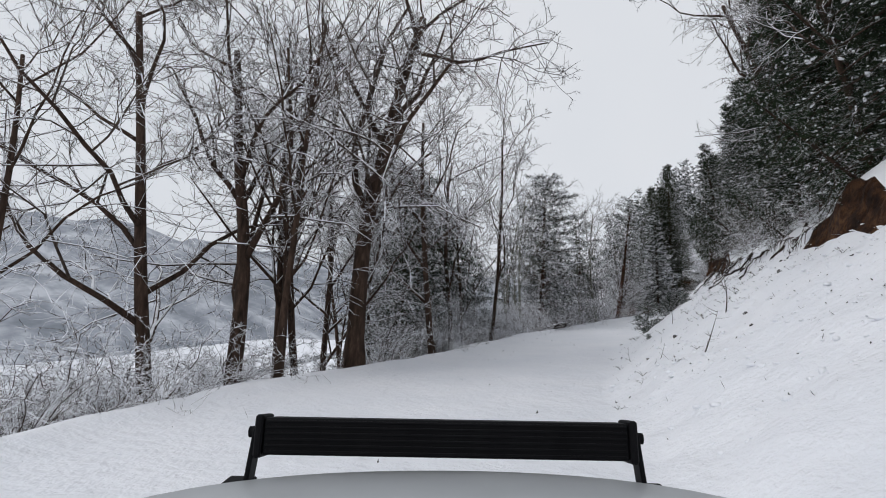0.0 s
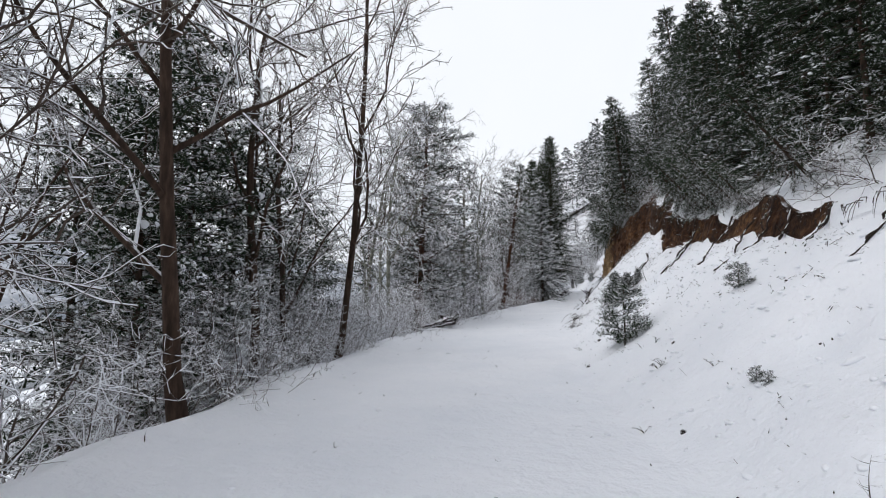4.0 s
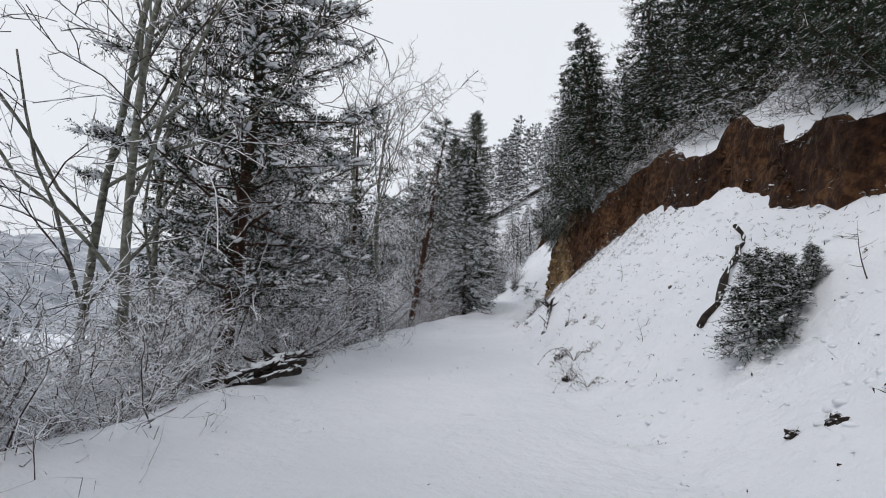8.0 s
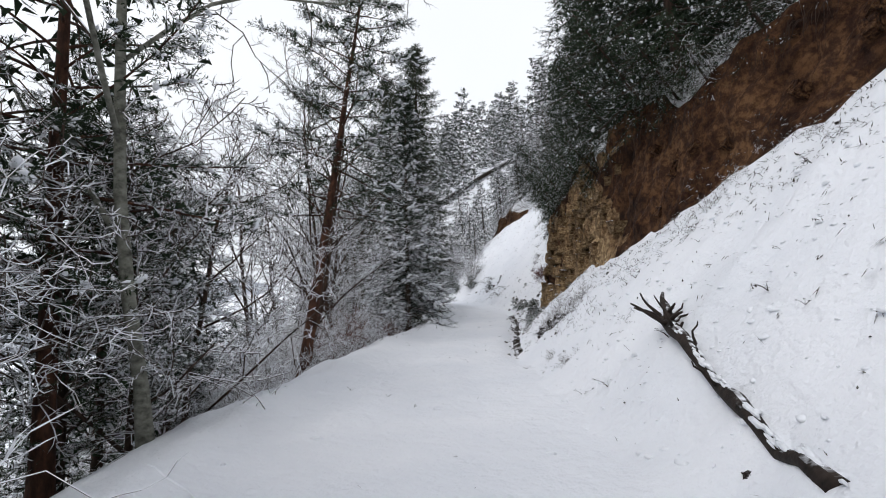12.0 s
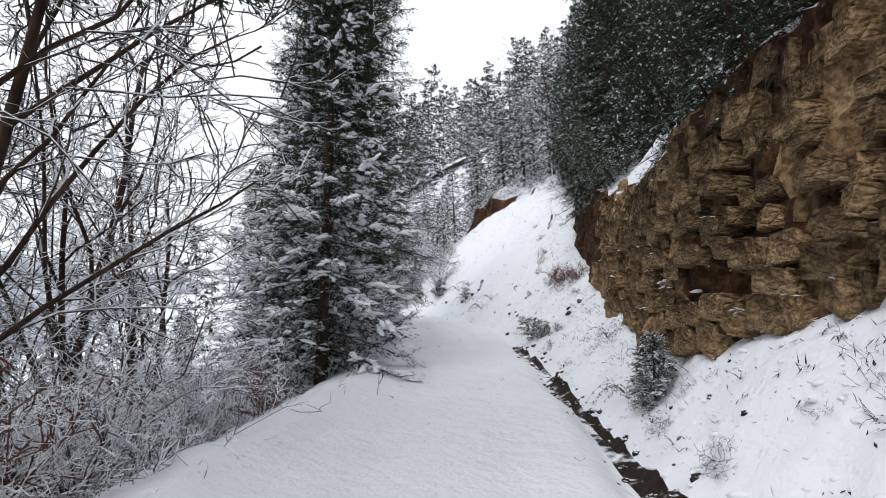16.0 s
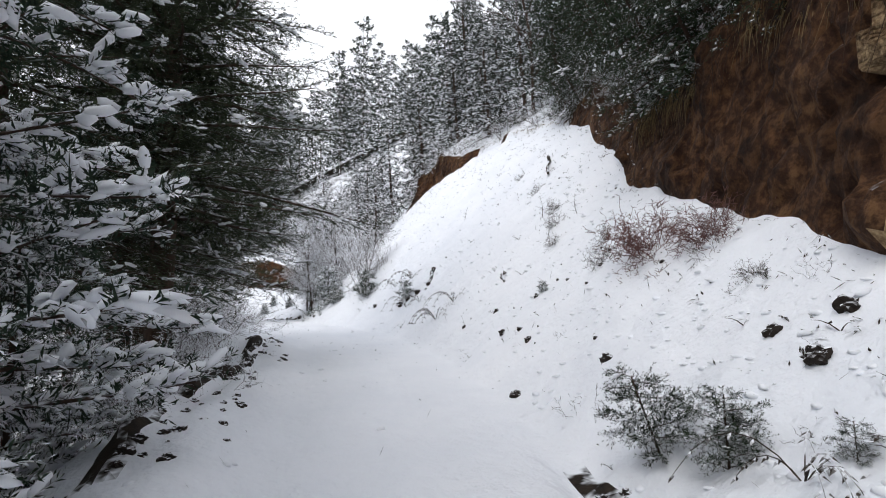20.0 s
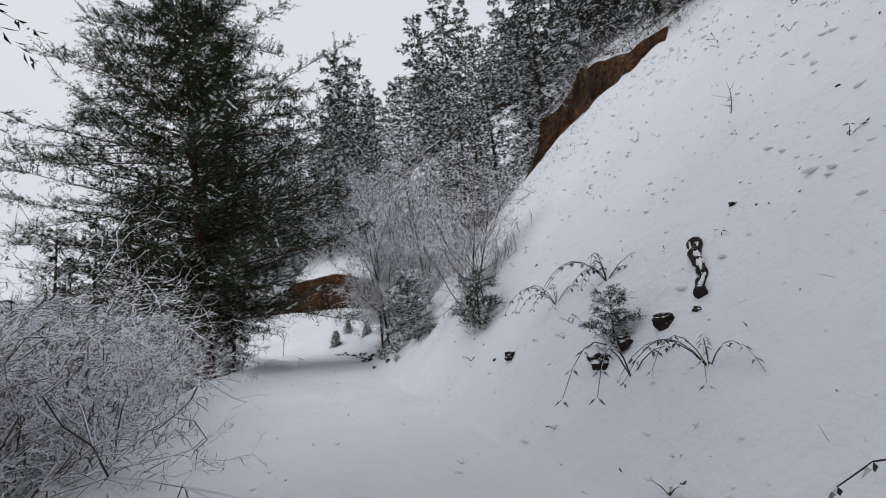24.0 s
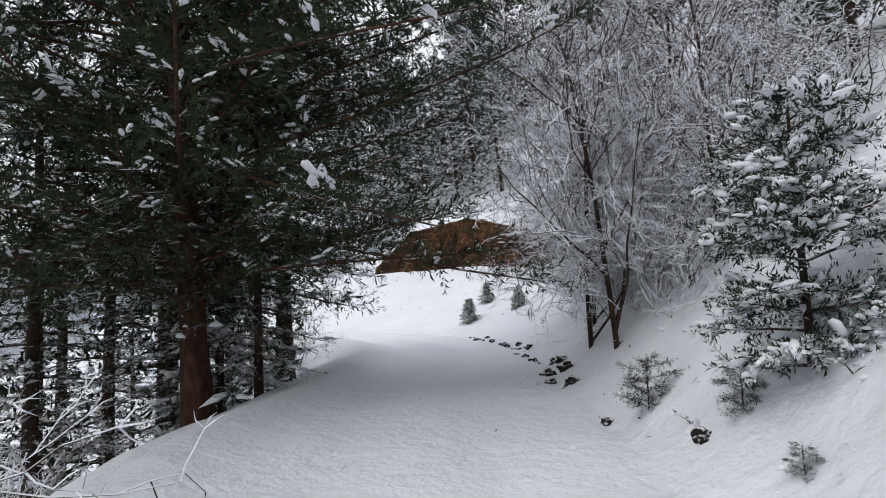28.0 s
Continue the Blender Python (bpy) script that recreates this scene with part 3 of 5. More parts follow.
# ---- trees ----
def conifer(rng, tall, spread, boughs, twigs, low=0.08, droop=0.35, pine=False, width=0.05, trunk_r=None, brush=0, load=0.5, lump=1.0, inner=0.35, per=7, core=1.0, skew=1.0):
    """Trunk, needle and snow meshes of a snow-laden conifer. brush: needle tufts on each twig, for trees close by."""
    tr, small = trunk_r or tall * 0.014, min(1.0, spread / 2.7)
    t, c, w_ = Soup(), Soup(), Soup()
    hs = np.linspace(0, 1, 12)
    sway = np.cumsum(rng.normal(0, 0.010 * tall / 12, (12, 2)), axis=0)
    pts = np.column_stack([sway, hs * tall - 0.6 * (hs == 0)])
    t.tube(pts, tr * (1 - hs) ** 0.8 + 0.010 + tr * 0.45 * (hs == 0), 11)
    for i in range(boughs):
        f = low + (0.985 - low) * ((i + rng.rand()) / boughs) ** skew
        z = f * tall
        reach = spread * ((1 - f) ** 0.72 * (0.65 + 0.55 * rng.rand()) + 0.06)
        if pine:
            reach = spread * (0.30 + 0.70 * math.sin(math.pi * min(1, 0.25 + 0.72 * (f - low) / (1 - low)))) * (0.5 + 0.65 * rng.rand())
        az = i * 2.39996 + rng.rand() * 0.9
        up = (0.5 - 0.7 * (1 - f)) if not pine else 0.22 * rng.normal() + 0.2
        n = 6
        q = np.linspace(0, 1, n)
        kink = rng.normal(0, 0.12)
        out = np.column_stack([np.cos(az + kink * q * 2), np.sin(az + kink * q * 2)])
        bend = reach * (up * q - droop * q ** 2 + droop * 0.5 * q ** 3.5)
        c0 = np.array([np.interp(f, hs, pts[:, 0]), np.interp(f, hs, pts[:, 1])])
        bp = np.column_stack([c0[None] + out * (q * reach)[:, None], z + bend])
        t.tube(bp[::1 if brush else 2], (0.007 + tr * 0.22 * (1 - f * 0.6) * (1 - q))[::1 if brush else 2], 4 if brush else 3, False)
        m = max(5, int(twigs * (0.3 + reach / spread)))
        w = 0.08 + 0.92 * rng.rand(m) ** 0.85
        if pine:
            w = inner + (1 - inner) * w
        base = np.column_stack([np.interp(w, q, bp[:, k]) for k in range(3)])
        ang = az + rng.choice([-1, 1], m) * rng.uniform(0.3, 1.2, m)
        lift = rng.normal(-0.05 if not pine else 0.3, 0.28, m) - 0.3 * (1 - w) * (0 if pine else 1)
        way = np.column_stack([np.cos(ang), np.sin(ang), lift])
        way /= np.linalg.norm(way, axis=1)[:, None]
        ln = (0.18 + 0.30 * reach * (1 - 0.65 * w)) * rng.uniform(0.6, 1.3, m)
        if pine:
            ln = rng.uniform(0.22, 0.55, m) * (0.6 + 0.4 * spread / 3)
        if brush:
            fine = 0.055 + 0.55 * width
            c.spindles(base - way * 0.03, way, ln, 0.006 + 0.05 * width)
            c.needles(base, way, ln, brush * 7, fine, 0.013 + 0.13 * width, rng, pine)
            k = int(m * 0.6)
            hang = way[:k] * 0.5 + np.column_stack([rng.normal(0, 0.5, k), rng.normal(0, 0.5, k), -rng.uniform(0.1, 0.9, k)])
            c.needles(base[:k] + way[:k] * (ln[:k] * 0.4)[:, None], hang, ln[:k] * 0.7, brush * 5, fine, 0.013 + 0.13 * width, rng, pine)
        else:
            c.needles(base, way, ln, per, 0.15 + 0.8 * width, 0.045 + 0.40 * width, rng, pine)
            k = int(m * 0.5)
            hang = way[:k] * 0.5 + np.column_stack([rng.normal(0, 0.5, k), rng.normal(0, 0.5, k), -rng.uniform(0.1, 0.9, k)])
            c.needles(base[:k] + way[:k] * (ln[:k] * 0.3)[:, None], hang, ln[:k] * 0.7, max(3, per - 2), 0.15 + 0.8 * width, 0.045 + 0.40 * width, rng, pine)
        c.needles(bp[-2:-1], bp[-1:] - bp[-2:-1], reach * 0.3 + 0.15, brush * 8 or 12, 0.06 + 0.7 * width, 0.012 + 0.2 * width, rng, pine)
        # sheltered inner twigs that hide the trunk
        k = int(core * (14 if brush > 2 else 6 if brush else 4))
        if k:
            iw = rng.uniform(0.03, 0.62, k)
            ib = np.column_stack([np.interp(iw, q, bp[:, a_]) for a_ in range(3)]) + rng.normal(0, 0.05, (k, 3))
            ia = az + rng.normal(0, 0.9, k)
            c.needles(ib, np.column_stack([np.cos(ia), np.sin(ia), rng.uniform(-1.1, 0.1, k)]), 0.15 + 0.2 * reach, 8 if brush > 2 else 4 if brush else 3, (0.03 + 0.07 * small + 1.1 * width) if brush > 2 else 0.22 * small + 0.9 * width, (0.008 + 0.012 * small + 0.20 * width) if brush > 2 else 0.07 * small + 0.5 * width, rng, True)
        # snow pressed onto the outer twigs
        j = rng.rand(m) < load * (0.25 + 0.75 * w)
        if j.any():
            off = base[j] + way[j] * (ln[j] * rng.uniform(0.0, 0.3, j.sum()))[:, None] + np.array([0, 0, 0.012])
            sz = lump * rng.uniform(0.55, 1.3, j.sum())
            big = (0.035 + 0.09 * ln[j]) * sz
            if brush > 1:
                for part_of in (0.15, 0.4) if brush > 2 else (0.3,):
                    w_.lumps(off + way[j] * (ln[j] * part_of)[:, None] + rng.normal(0, 0.02, off.shape), way[j] * np.array([1, 1, 0.6]) + rng.normal(0, 0.25 if brush > 2 else 0.8, off.shape), (0.07 + ln[j] * (0.35 if brush > 2 else 0.15)) * np.minimum(sz, 1.2), big * 0.62, rng)
            else:
                w_.spindles(off, way[j] * np.array([1, 1, 0.6]), (0.12 + ln[j] * 0.7) * np.minimum(sz, 1.2), big, 0.65, 0.5)
    c.needles(np.array([[pts[-1, 0], pts[-1, 1], tall - 0.6]]), np.array([[0.05, 0, 1.0]]), 0.7, 24, 0.10 + 0.5 * width, 0.02 + 0.2 * width, rng, True)
    return t, c, w_


def bare(rng, tall, r0, depth=4, lean=0.05, spread=0.9, first=0.28, fork=5, twig=0.010, bow=0.0):
    """Trunk and twig meshes of a leafless tree whose twigs carry snow."""
    t, c = Soup(), Soup()

    def grow(p, d, length, r, level):
        n = 9 if level == 0 else 7 if level == 1 else 5 if level == 2 else 3 if level == depth else 4
        pts, ds = [p], [d]
        for i in range(n - 1):
            d = d + rng.normal(0, (0.06, 0.17, 0.26, 0.34, 0.42)[level], 3)
            d[2] += (0.06 if level < 2 else -0.02 if level < 3 else 0.015)
            if level == 0:
                d[0] += bow * (0.5 if i < 3 else 0.16)
            d = d / np.linalg.norm(d)
            p = p + d * length / (n - 1)
            pts.append(p)
            ds.append(d)
        q = np.linspace(0, 1, n)
        rad = r * (1 - q * (0.62 if level == 0 else 0.7))
        if level == 0:
            rad[0] *= 1.35
        if level >= depth:
            c.cone(pts, max(r * 0.7, twig * 0.6))
            return
        (t if level < 2 else c).tube(pts, np.maximum(rad, twig), (11, 6, 4, 3, 3)[level], level < 2)
        kids = (fork + 4, fork + 2, fork + 2, fork)[level]
        for i in range(kids):
            w = (first + (1 - first) * (i + rng.rand()) / kids) if level == 0 else 0.18 + 0.82 * (i + rng.rand()) / kids
            j = min(int(w * (n - 1)), n - 2)
            b = pts[j] + (pts[j + 1] - pts[j]) * (w * (n - 1) - j)
            az = i * 2.4 + rng.rand() * 1.5
            ref = np.array([math.cos(az), math.sin(az), 0.0]) if level == 0 else rng.normal(0, 1, 3)
            ref = ref - ds[j] * np.dot(ref, ds[j])
            ref /= np.linalg.norm(ref) + 1e-9
            a = rng.uniform(0.55, 1.1) * spread
            nd = ds[j] * math.cos(a) + ref * math.sin(a)
            nl = length * (0.42 + 0.25 * rng.rand()) * (1.1 - 0.45 * w) if level == 0 else length * ((0.38 if level < 2 else 0.28) + 0.3 * rng.rand()) * (1.15 - 0.5 * w)
            grow(b, nd, nl, max(np.interp(w, q, rad) * (0.55 if level == 0 else 0.6), twig), level + 1)

    d0 = np.array([rng.normal(0, lean) - bow, rng.normal(0, lean), 1.0])
    grow(np.array([0, 0, -0.6]), d0 / np.linalg.norm(d0), tall, r0, 0)
    return t, c


def shrub(rng, tall, stems, twig=0.008, spread=0.5, depth=3, stem=0.02):
    made = []

    def grow(c, p, d, length, r, level):
        n = 5 if level == 0 else 4 if level < depth else 3
        pts, ds = [p], [d]
        for i in range(n - 1):
            d = d + rng.normal(0, 0.26 + 0.05 * level, 3)
            d = d / np.linalg.norm(d)
            p = p + d * length / (n - 1)
            pts.append(p)
            ds.append(d)
        if level == depth:
            c.cone(pts, r)
            return
        c.tube(pts, np.linspace(r, r * 0.55, n), 3, False)
        for i in range((4, 4, 3, 3)[level]):
            j = rng.randint(1, n) if i else n - 1
            nd = ds[j] + rng.normal(0, 0.7, 3)
            nd[2] = nd[2] * 0.6 + 0.12
            grow(c, pts[j], nd / np.linalg.norm(nd), length * rng.uniform(0.38, 0.66), max(r * 0.6, twig), level + 1)

    for i in range(stems):
        az = rng.rand() * 6.28
        d = np.array([math.cos(az) * spread * rng.rand(), math.sin(az) * spread * rng.rand(), 1.0])
        made.append(Soup())
        grow(made[-1], np.array([rng.normal(0, 0.15), rng.normal(0, 0.15), -0.2]), d / np.linalg.norm(d), tall * rng.uniform(0.5, 0.85), stem, 0)
    return made


def tree_thing(name, soups, mats, label, category="tree", group=""):
    e = new(name)
    e.empty_display_size = 0.3
    part("trunk", soups[0].mesh("trunk", mats[0], True), e)
    tagged(part("crown", soups[1].mesh("crown", mats[1]), e), kind="stuff")
    if len(soups) > 2 and soups[2].n:
        part("snow_load", soups[2].mesh("snow_load", M_LOAD, True), e, "white snow lying on the boughs")["kind"] = "stuff"
    return tagged(e, label, category, group)



rng = np.random.RandomState(11)


class Kind:
    """One sort of tree or plant: the first is built, the rest are copies of it."""

    def __init__(self, build):
        self.build, self.thing = build, None

    def put(self, s, u, scale=1.0, turn=None, lean=(0, 0), sink=0.05, label=""):
        m = spot(s, u, sink, 0, 1.0, lean) @ pose(0, 0, 0, 0, 0, rng.rand() * 360 if turn is None else turn)
        if self.thing is None:
            self.thing = self.build()
            self.thing.matrix_basis = m @ Matrix.Diagonal((scale, scale, scale, 1))
            ob = self.thing
        else:
            ob = copy_thing(self.thing, m @ Matrix.Diagonal((scale, scale, scale, 1)))
        if label:
            ob["label"] = label
        return ob


def spruce(tall, spread, boughs=54, twigs=12, low=0.06, label="tall dark green spruce with snow lying on its boughs", needle=None, **kw):
    return Kind(lambda: tree_thing("spruce_tree", conifer(rng, tall, spread, boughs, twigs, low, **kw), (M_BARK, needle or M_NEEDLE), label))


def pine(tall, spread, boughs=52, twigs=26, low=0.3, label="scots pine with a reddish trunk and snowy dark green crown", needle=None, bark=None, **kw):
    return Kind(lambda: tree_thing("pine_tree", conifer(rng, tall, spread, boughs, twigs, low, 0.2, True, **kw), (bark or M_PINE_BARK, needle or M_NEEDLE), label))


def leafless(name, tall, r0, label, bark, **kw):
    return Kind(lambda: tree_thing(name, bare(rng, tall, r0, **kw), (bark, M_RIME if "white" in label else M_TWIG), label))


L_BARE = "leafless tree with dark brown bark and snow along every twig"
SPRUCES = [spruce(11 + 1.6 * i, 2.9 + 0.2 * i, boughs=58, load=0.42 + 0.1 * (i % 2), width=0.145, droop=0.45, per=6, core=1.6) for i in range(3)]
FROSTED = [spruce(10.5 + 2 * i, 3.3, boughs=60, low=0.02, label="spruce white with rime and snow on all its boughs", needle=M_FROSTED, load=0.5, width=0.15, droop=0.45, per=6, core=1.6) for i in range(2)]
BANK_SPRUCES = [spruce(9.0 + 1.5 * i, 3.1 + 0.2 * i, 92, 22, (0.0, 0.02, 0.16)[i], "dense dark spruce above the bank, its snowy boughs hanging down", brush=2, width=0.085, load=0.34, lump=0.8, droop=0.6, core=1.8, trunk_r=0.15) for i in range(3)]
NEAR_SPRUCES = [spruce(12.5 + 1.5 * i, 2.7, 62, 14, brush=2, width=0.10, load=0.45) for i in range(2)]
PINES = [pine(11 + i, 2.7, 60, 28, trunk_r=0.14, brush=2, width=0.075, low=0.22, load=0.55) for i in range(2)]
BARES = [leafless("bare_tree", 10.5 + 0.8 * i, (0.13, 0.16, 0.25, 0.14)[i], L_BARE, M_BARK, depth=4, lean=0.05, spread=0.95, first=0.25, fork=5) for i in range(4)]
SLIM = [leafless("bare_tree", 8.5 + i, 0.09, "slim leafless tree with snow on its fine twigs", M_BARK, depth=4, spread=0.8, first=0.2, fork=4) for i in range(2)]
BIRCHES = [leafless("birch_tree", 10 + i, 0.11, "slender pale grey bare tree with snow on its branches", M_PALE_BARK, depth=4, spread=0.8, first=0.3, fork=4) for i in range(2)]


def shrub_kind(tall, stems, name="shrub", label="leafless shrub with snow on its thin branches", mat=None, **kw):
    def build():
        e = new(name)
        for so in shrub(rng, tall, stems, **kw):
            part("stem", so.mesh("stem", mat or M_TWIG), e)
        return tagged(e, label, "shrub")
    return Kind(build)


SHRUBS = [shrub_kind(2.0 + 0.4 * i, 5 + i) for i in range(3)]
BIG_SHRUBS = [shrub_kind(3.4 + 0.5 * i, 16, label="large rounded bare shrub white with rime and snow", spread=0.9, twig=0.007, stem=0.018, mat=M_RIME, depth=4) for i in range(2)]
BRUSH = [shrub_kind(2.9 + 0.4 * i, 15, label="thick tangled bare shrub with snow on its dark twigs", spread=0.9, twig=0.0065, stem=0.02, depth=4) for i in range(2)]
LOW_SHRUBS = [shrub_kind(0.75, 6, "low_shrub", "low snow-bent shrub poking out of the slope", spread=1.3, depth=2, stem=0.008, twig=0.006) for i in range(2)]

# ---- falling side: trees along the road's edge ----
TREE0 = leafless("bare_tree", 11.5, 0.20, "large leafless tree with low spreading limbs under snow", M_BARK, depth=4, spread=1.05, first=0.22, fork=7)
TREE4 = leafless("bare_tree", 12, 0.30, "thick old leafless tree with bent trunk and long snowy limbs", M_BARK, depth=4, spread=1.1, first=0.30, fork=6, bow=0.3)
TREE0.put(11.8, -8.2)
BARES[2].put(13.4, -7.2, 0.95, lean=(0, 3))
BARES[0].put(15.3, -7.4, 1.0)
BARES[3].put(15.9, -7.0, 0.95, lean=(0, 2))
SLIM[1].put(12.6, -5.4, 1.15, lean=(0, 1), label="slim leafless tree leaning over the road's edge")
TREE4.put(15.6, -4.85, turn=0, lean=(0, 4))
SLIM[0].put(20.9, -8.4, 1.1)
SLIM[0].put(14.2, -6.5, 1.1, lean=(0, 2))
SLIM[1].put(17.9, -6.9, 1.05)
BARES[1].put(18.8, -8.2, 0.85)
BARES[3].put(9.6, -9.4, 0.8)
BARES[1].put(21.2, -4.45, 1.05)
BARES[0].put(25.4, -5.35, 0.95, lean=(0, 3))
SLIM[0].put(27.3, -5.4, 0.95, lean=(0, 4))
SLIM[1].put(28.0, -4.35, 1.0, 150, lean=(1, 4), label="leaning leafless tree with broken stubs on its grey trunk")
BIRCHES[0].put(37.5, -6.9)
BIRCHES[1].put(36.6, -5.1, 0.9)
BIRCHES[1].put(40.0, -6.5, 1.0)
BIRCHES[0].put(46.3, -3.9, 0.85, label="straight pale grey trunk with snowy branches beside the road")
BIRCHES[1].put(49.9, -3.4, 1.0, label="pale spotted birch trunk with long snow-laden branches")
TREE_M = leafless("bare_tree", 6.5, 0.08, "low spreading bare tree with snow along its boughs", M_BARK, depth=4, spread=1.25, first=0.12, fork=6, twig=0.0105)
TREE_M.put(43.5, -5.3)
TREE_M.put(45.6, -5.4, 1.1)
TREE_M.put(41.8, -5.8, 1.0)
TREE_M.put(51.5, -4.6, 0.8)
TREE_M.put(48.6, -5.0, 0.95)
TREE_M.put(53.6, -4.8, 0.9)
for s, u, k in ((60.5, -4.6, 1.0), (61.8, -5.2, 0.9), (63.2, -4.4, 0.8), (64.6, -5.6, 0.9), (62.4, -7.2, 1.0), (66.8, -8.0, 1.0)):
    SLIM[int(s) % 2].put(s, u, k)
HERO_PINE = pine(12.0, 3.0, 112, 32, 0.15, "scots pine with orange bark and dense snowy crown by the road", trunk_r=0.19, brush=3, width=0.075, load=0.6, lump=1.0, inner=0.15)
HERO_PINE.put(38.8, -4.7, 0.95, lean=(0, 3))
TALL_PINE = pine(13.0, 2.9, 66, 30, 0.36, "tall scots pine with bare orange trunk leaning over the road", trunk_r=0.17, brush=3, width=0.066, load=0.5, lump=0.9, inner=0.3)
TALL_PINE.put(58.8, -4.2, 1.0, 200, (0, 9))
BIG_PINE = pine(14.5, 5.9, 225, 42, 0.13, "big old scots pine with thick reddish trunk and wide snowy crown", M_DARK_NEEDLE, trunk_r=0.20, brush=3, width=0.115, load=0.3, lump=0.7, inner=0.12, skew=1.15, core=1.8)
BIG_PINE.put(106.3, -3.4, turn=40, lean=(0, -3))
EDGE_PINE = pine(10.5, 2.9, 96, 26, 0.06, "dark pine below the road with snow on its layered boughs", bark=M_BARK, trunk_r=0.13, brush=2, width=0.075, load=0.6, lump=1.1, inner=0.12, core=1.4)
for s, u, sc in ((24.7, -7.4, 1.0), (25.6, -7.2, 0.95), (23.4, -6.9, 0.72), (24.2, -9.0, 0.9), (27.6, -7.2, 0.8), (29.4, -6.6, 0.55), (30.6, -7.4, 0.85), (31.8, -6.6, 0.6), (55.2, -6.4, 0.7), (50.6, -5.0, 0.55), (52.2, -5.5, 0.65), (48.4, -6.2, 0.65), (54.0, -5.3, 0.5), (46.6, -6.0, 0.55)):
    EDGE_PINE.put(s, u, sc)
PINES[0].put(50.0, -4.8, 0.95)
PINES[0].put(47.2, -7.2, 1.05)
PINES[0].put(111.5, -6.5, 1.1)
HERO_SPRUCE = spruce(12.5, 2.1, 128, 24, 0.03, "dense dark spruce at the road edge with thick snow on boughs", M_NEEDLE, trunk_r=0.12, brush=3, width=0.07, load=0.7, lump=1.2, core=1.8)
HERO_SPRUCE.put(70.0, -3.15)
HERO_SPRUCE.put(71.8, -4.1, 1.0, 100)
DARK_SPRUCE = spruce(21, 4.3, 190, 36, 0.20, "big dark spruce with a thick trunk and thinly snowed green boughs", M_DARK_NEEDLE, trunk_r=0.26, brush=3, width=0.07, load=0.2, lump=0.7, droop=0.28, core=2.0)
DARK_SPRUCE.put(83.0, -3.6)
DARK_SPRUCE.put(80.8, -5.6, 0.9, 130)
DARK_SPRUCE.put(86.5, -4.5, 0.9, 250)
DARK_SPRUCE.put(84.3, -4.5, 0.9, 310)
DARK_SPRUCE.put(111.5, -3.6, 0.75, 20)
HERO_SPRUCE.put(107.6, -3.7, 0.65, 160)
SNOW_PINE = pine(5.0, 1.7, 46, 20, 0.06, "young pine bent under thick lumps of snow", M_SNOWY, M_BARK, inner=0.15, trunk_r=0.05, brush=3, width=0.05, load=0.95, lump=1.25, core=0.8)
SNOW_PINE.put(73.0, -3.9)
SNOW_PINE.put(75.2, -4.2, 1.2)
SNOW_PINE.put(76.6, -3.8, 1.5)
SNOW_PINE.put(77.6, -3.5, 0.7)
SNOW_PINE.put(78.2, -4.4, 0.95)
SNOW_PINE.put(71.0, -4.9, 0.75)
THIN_SPRUCE = spruce(7.5, 1.3, 64, 16, 0.05, "thin spruce with snow-dusted drooping boughs", trunk_r=0.06, brush=1, width=0.05, load=0.3)
THIN_SPRUCE.put(106.8, -2.7)
THIN_SPRUCE.put(44.4, -7.0, 1.0)
THIN_SPRUCE.put(55.0, -6.4, 1.1)
THIN_SPRUCE.put(58.0, -9.0, 1.1)
for s, u, k, sc in ((27.8, -9.2, 3, 0.7), (42.5, -8.6, 3, 0.9), (45.0, -9.5, 2, 0.9),
                    (76.6, -6.8, 3, 0.95), (84.8, -5.6, 1, 0.9), (87.0, -7.5, 2, 0.9), (90, -9, 0, 0.8), (106.3, -6.0, 4, 0.8), (109.0, -6.5, 1, 1.0), (112, -9, 0, 1.0), (107.5, -8.5, 1, 0.9), (104.6, -7.6, 0, 0.75), (107.9, -4.4, 0, 0.55), (108.5, -5, 4, 0.8), (110, -8.5, 0, 0.7), (116, -5.5, 1, 0.6),
                    (118.5, -8, 3, 0.6), (31, -9.5, 1, 0.7), (35, -11, 4, 0.7)):
    NEAR_SPRUCES[k % 2].put(s, u, sc)
for i in range(22):
    SPRUCES[i % 3].put(rng.uniform(40, 104), rng.uniform(-26, -13), rng.uniform(0.5, 0.8))
for i in range(58):
    s = 3 + 118 * (i + rng.rand()) / 58
    SHRUBS[i % 3].put(s, float(along(LEFT_EDGE, s)) - rng.uniform(0.9, 4.0), rng.uniform(0.55, 1.0))
for s in np.arange(84.5, 99, 1.05):
    SHRUBS[int(s) % 3].put(float(s), float(along(LEFT_EDGE, s)) - 1.2 - rng.rand() * 1.2, 0.8 + 0.3 * rng.rand(), label="thick bare shrub covered in snow below the road's edge")
for s, u, sc in ((79.9, -3.7, 0.55), (81.2, -3.4, 0.7), (82.6, -3.2, 0.6), (84.0, -3.3, 0.6), (98.5, -4.0, 0.6), (100.5, -3.9, 0.65), (91.5, -3.9, 0.6), (93.0, -3.9, 0.65), (94.6, -4.2, 0.7), (96.4, -4.2, 0.65)):
    BIG_SHRUBS[int(s) % 2].put(s, u, sc, label="large bare shrub white with rime below the road's edge")
for s in np.arange(4, 23, 0.95):
    SHRUBS[int(s * 2) % 3].put(float(s), float(along(LEFT_EDGE, s)) - 0.9 - rng.rand() * 1.8, 0.8 + 0.5 * rng.rand(), label="thick bare shrub covered in snow below the road's edge")
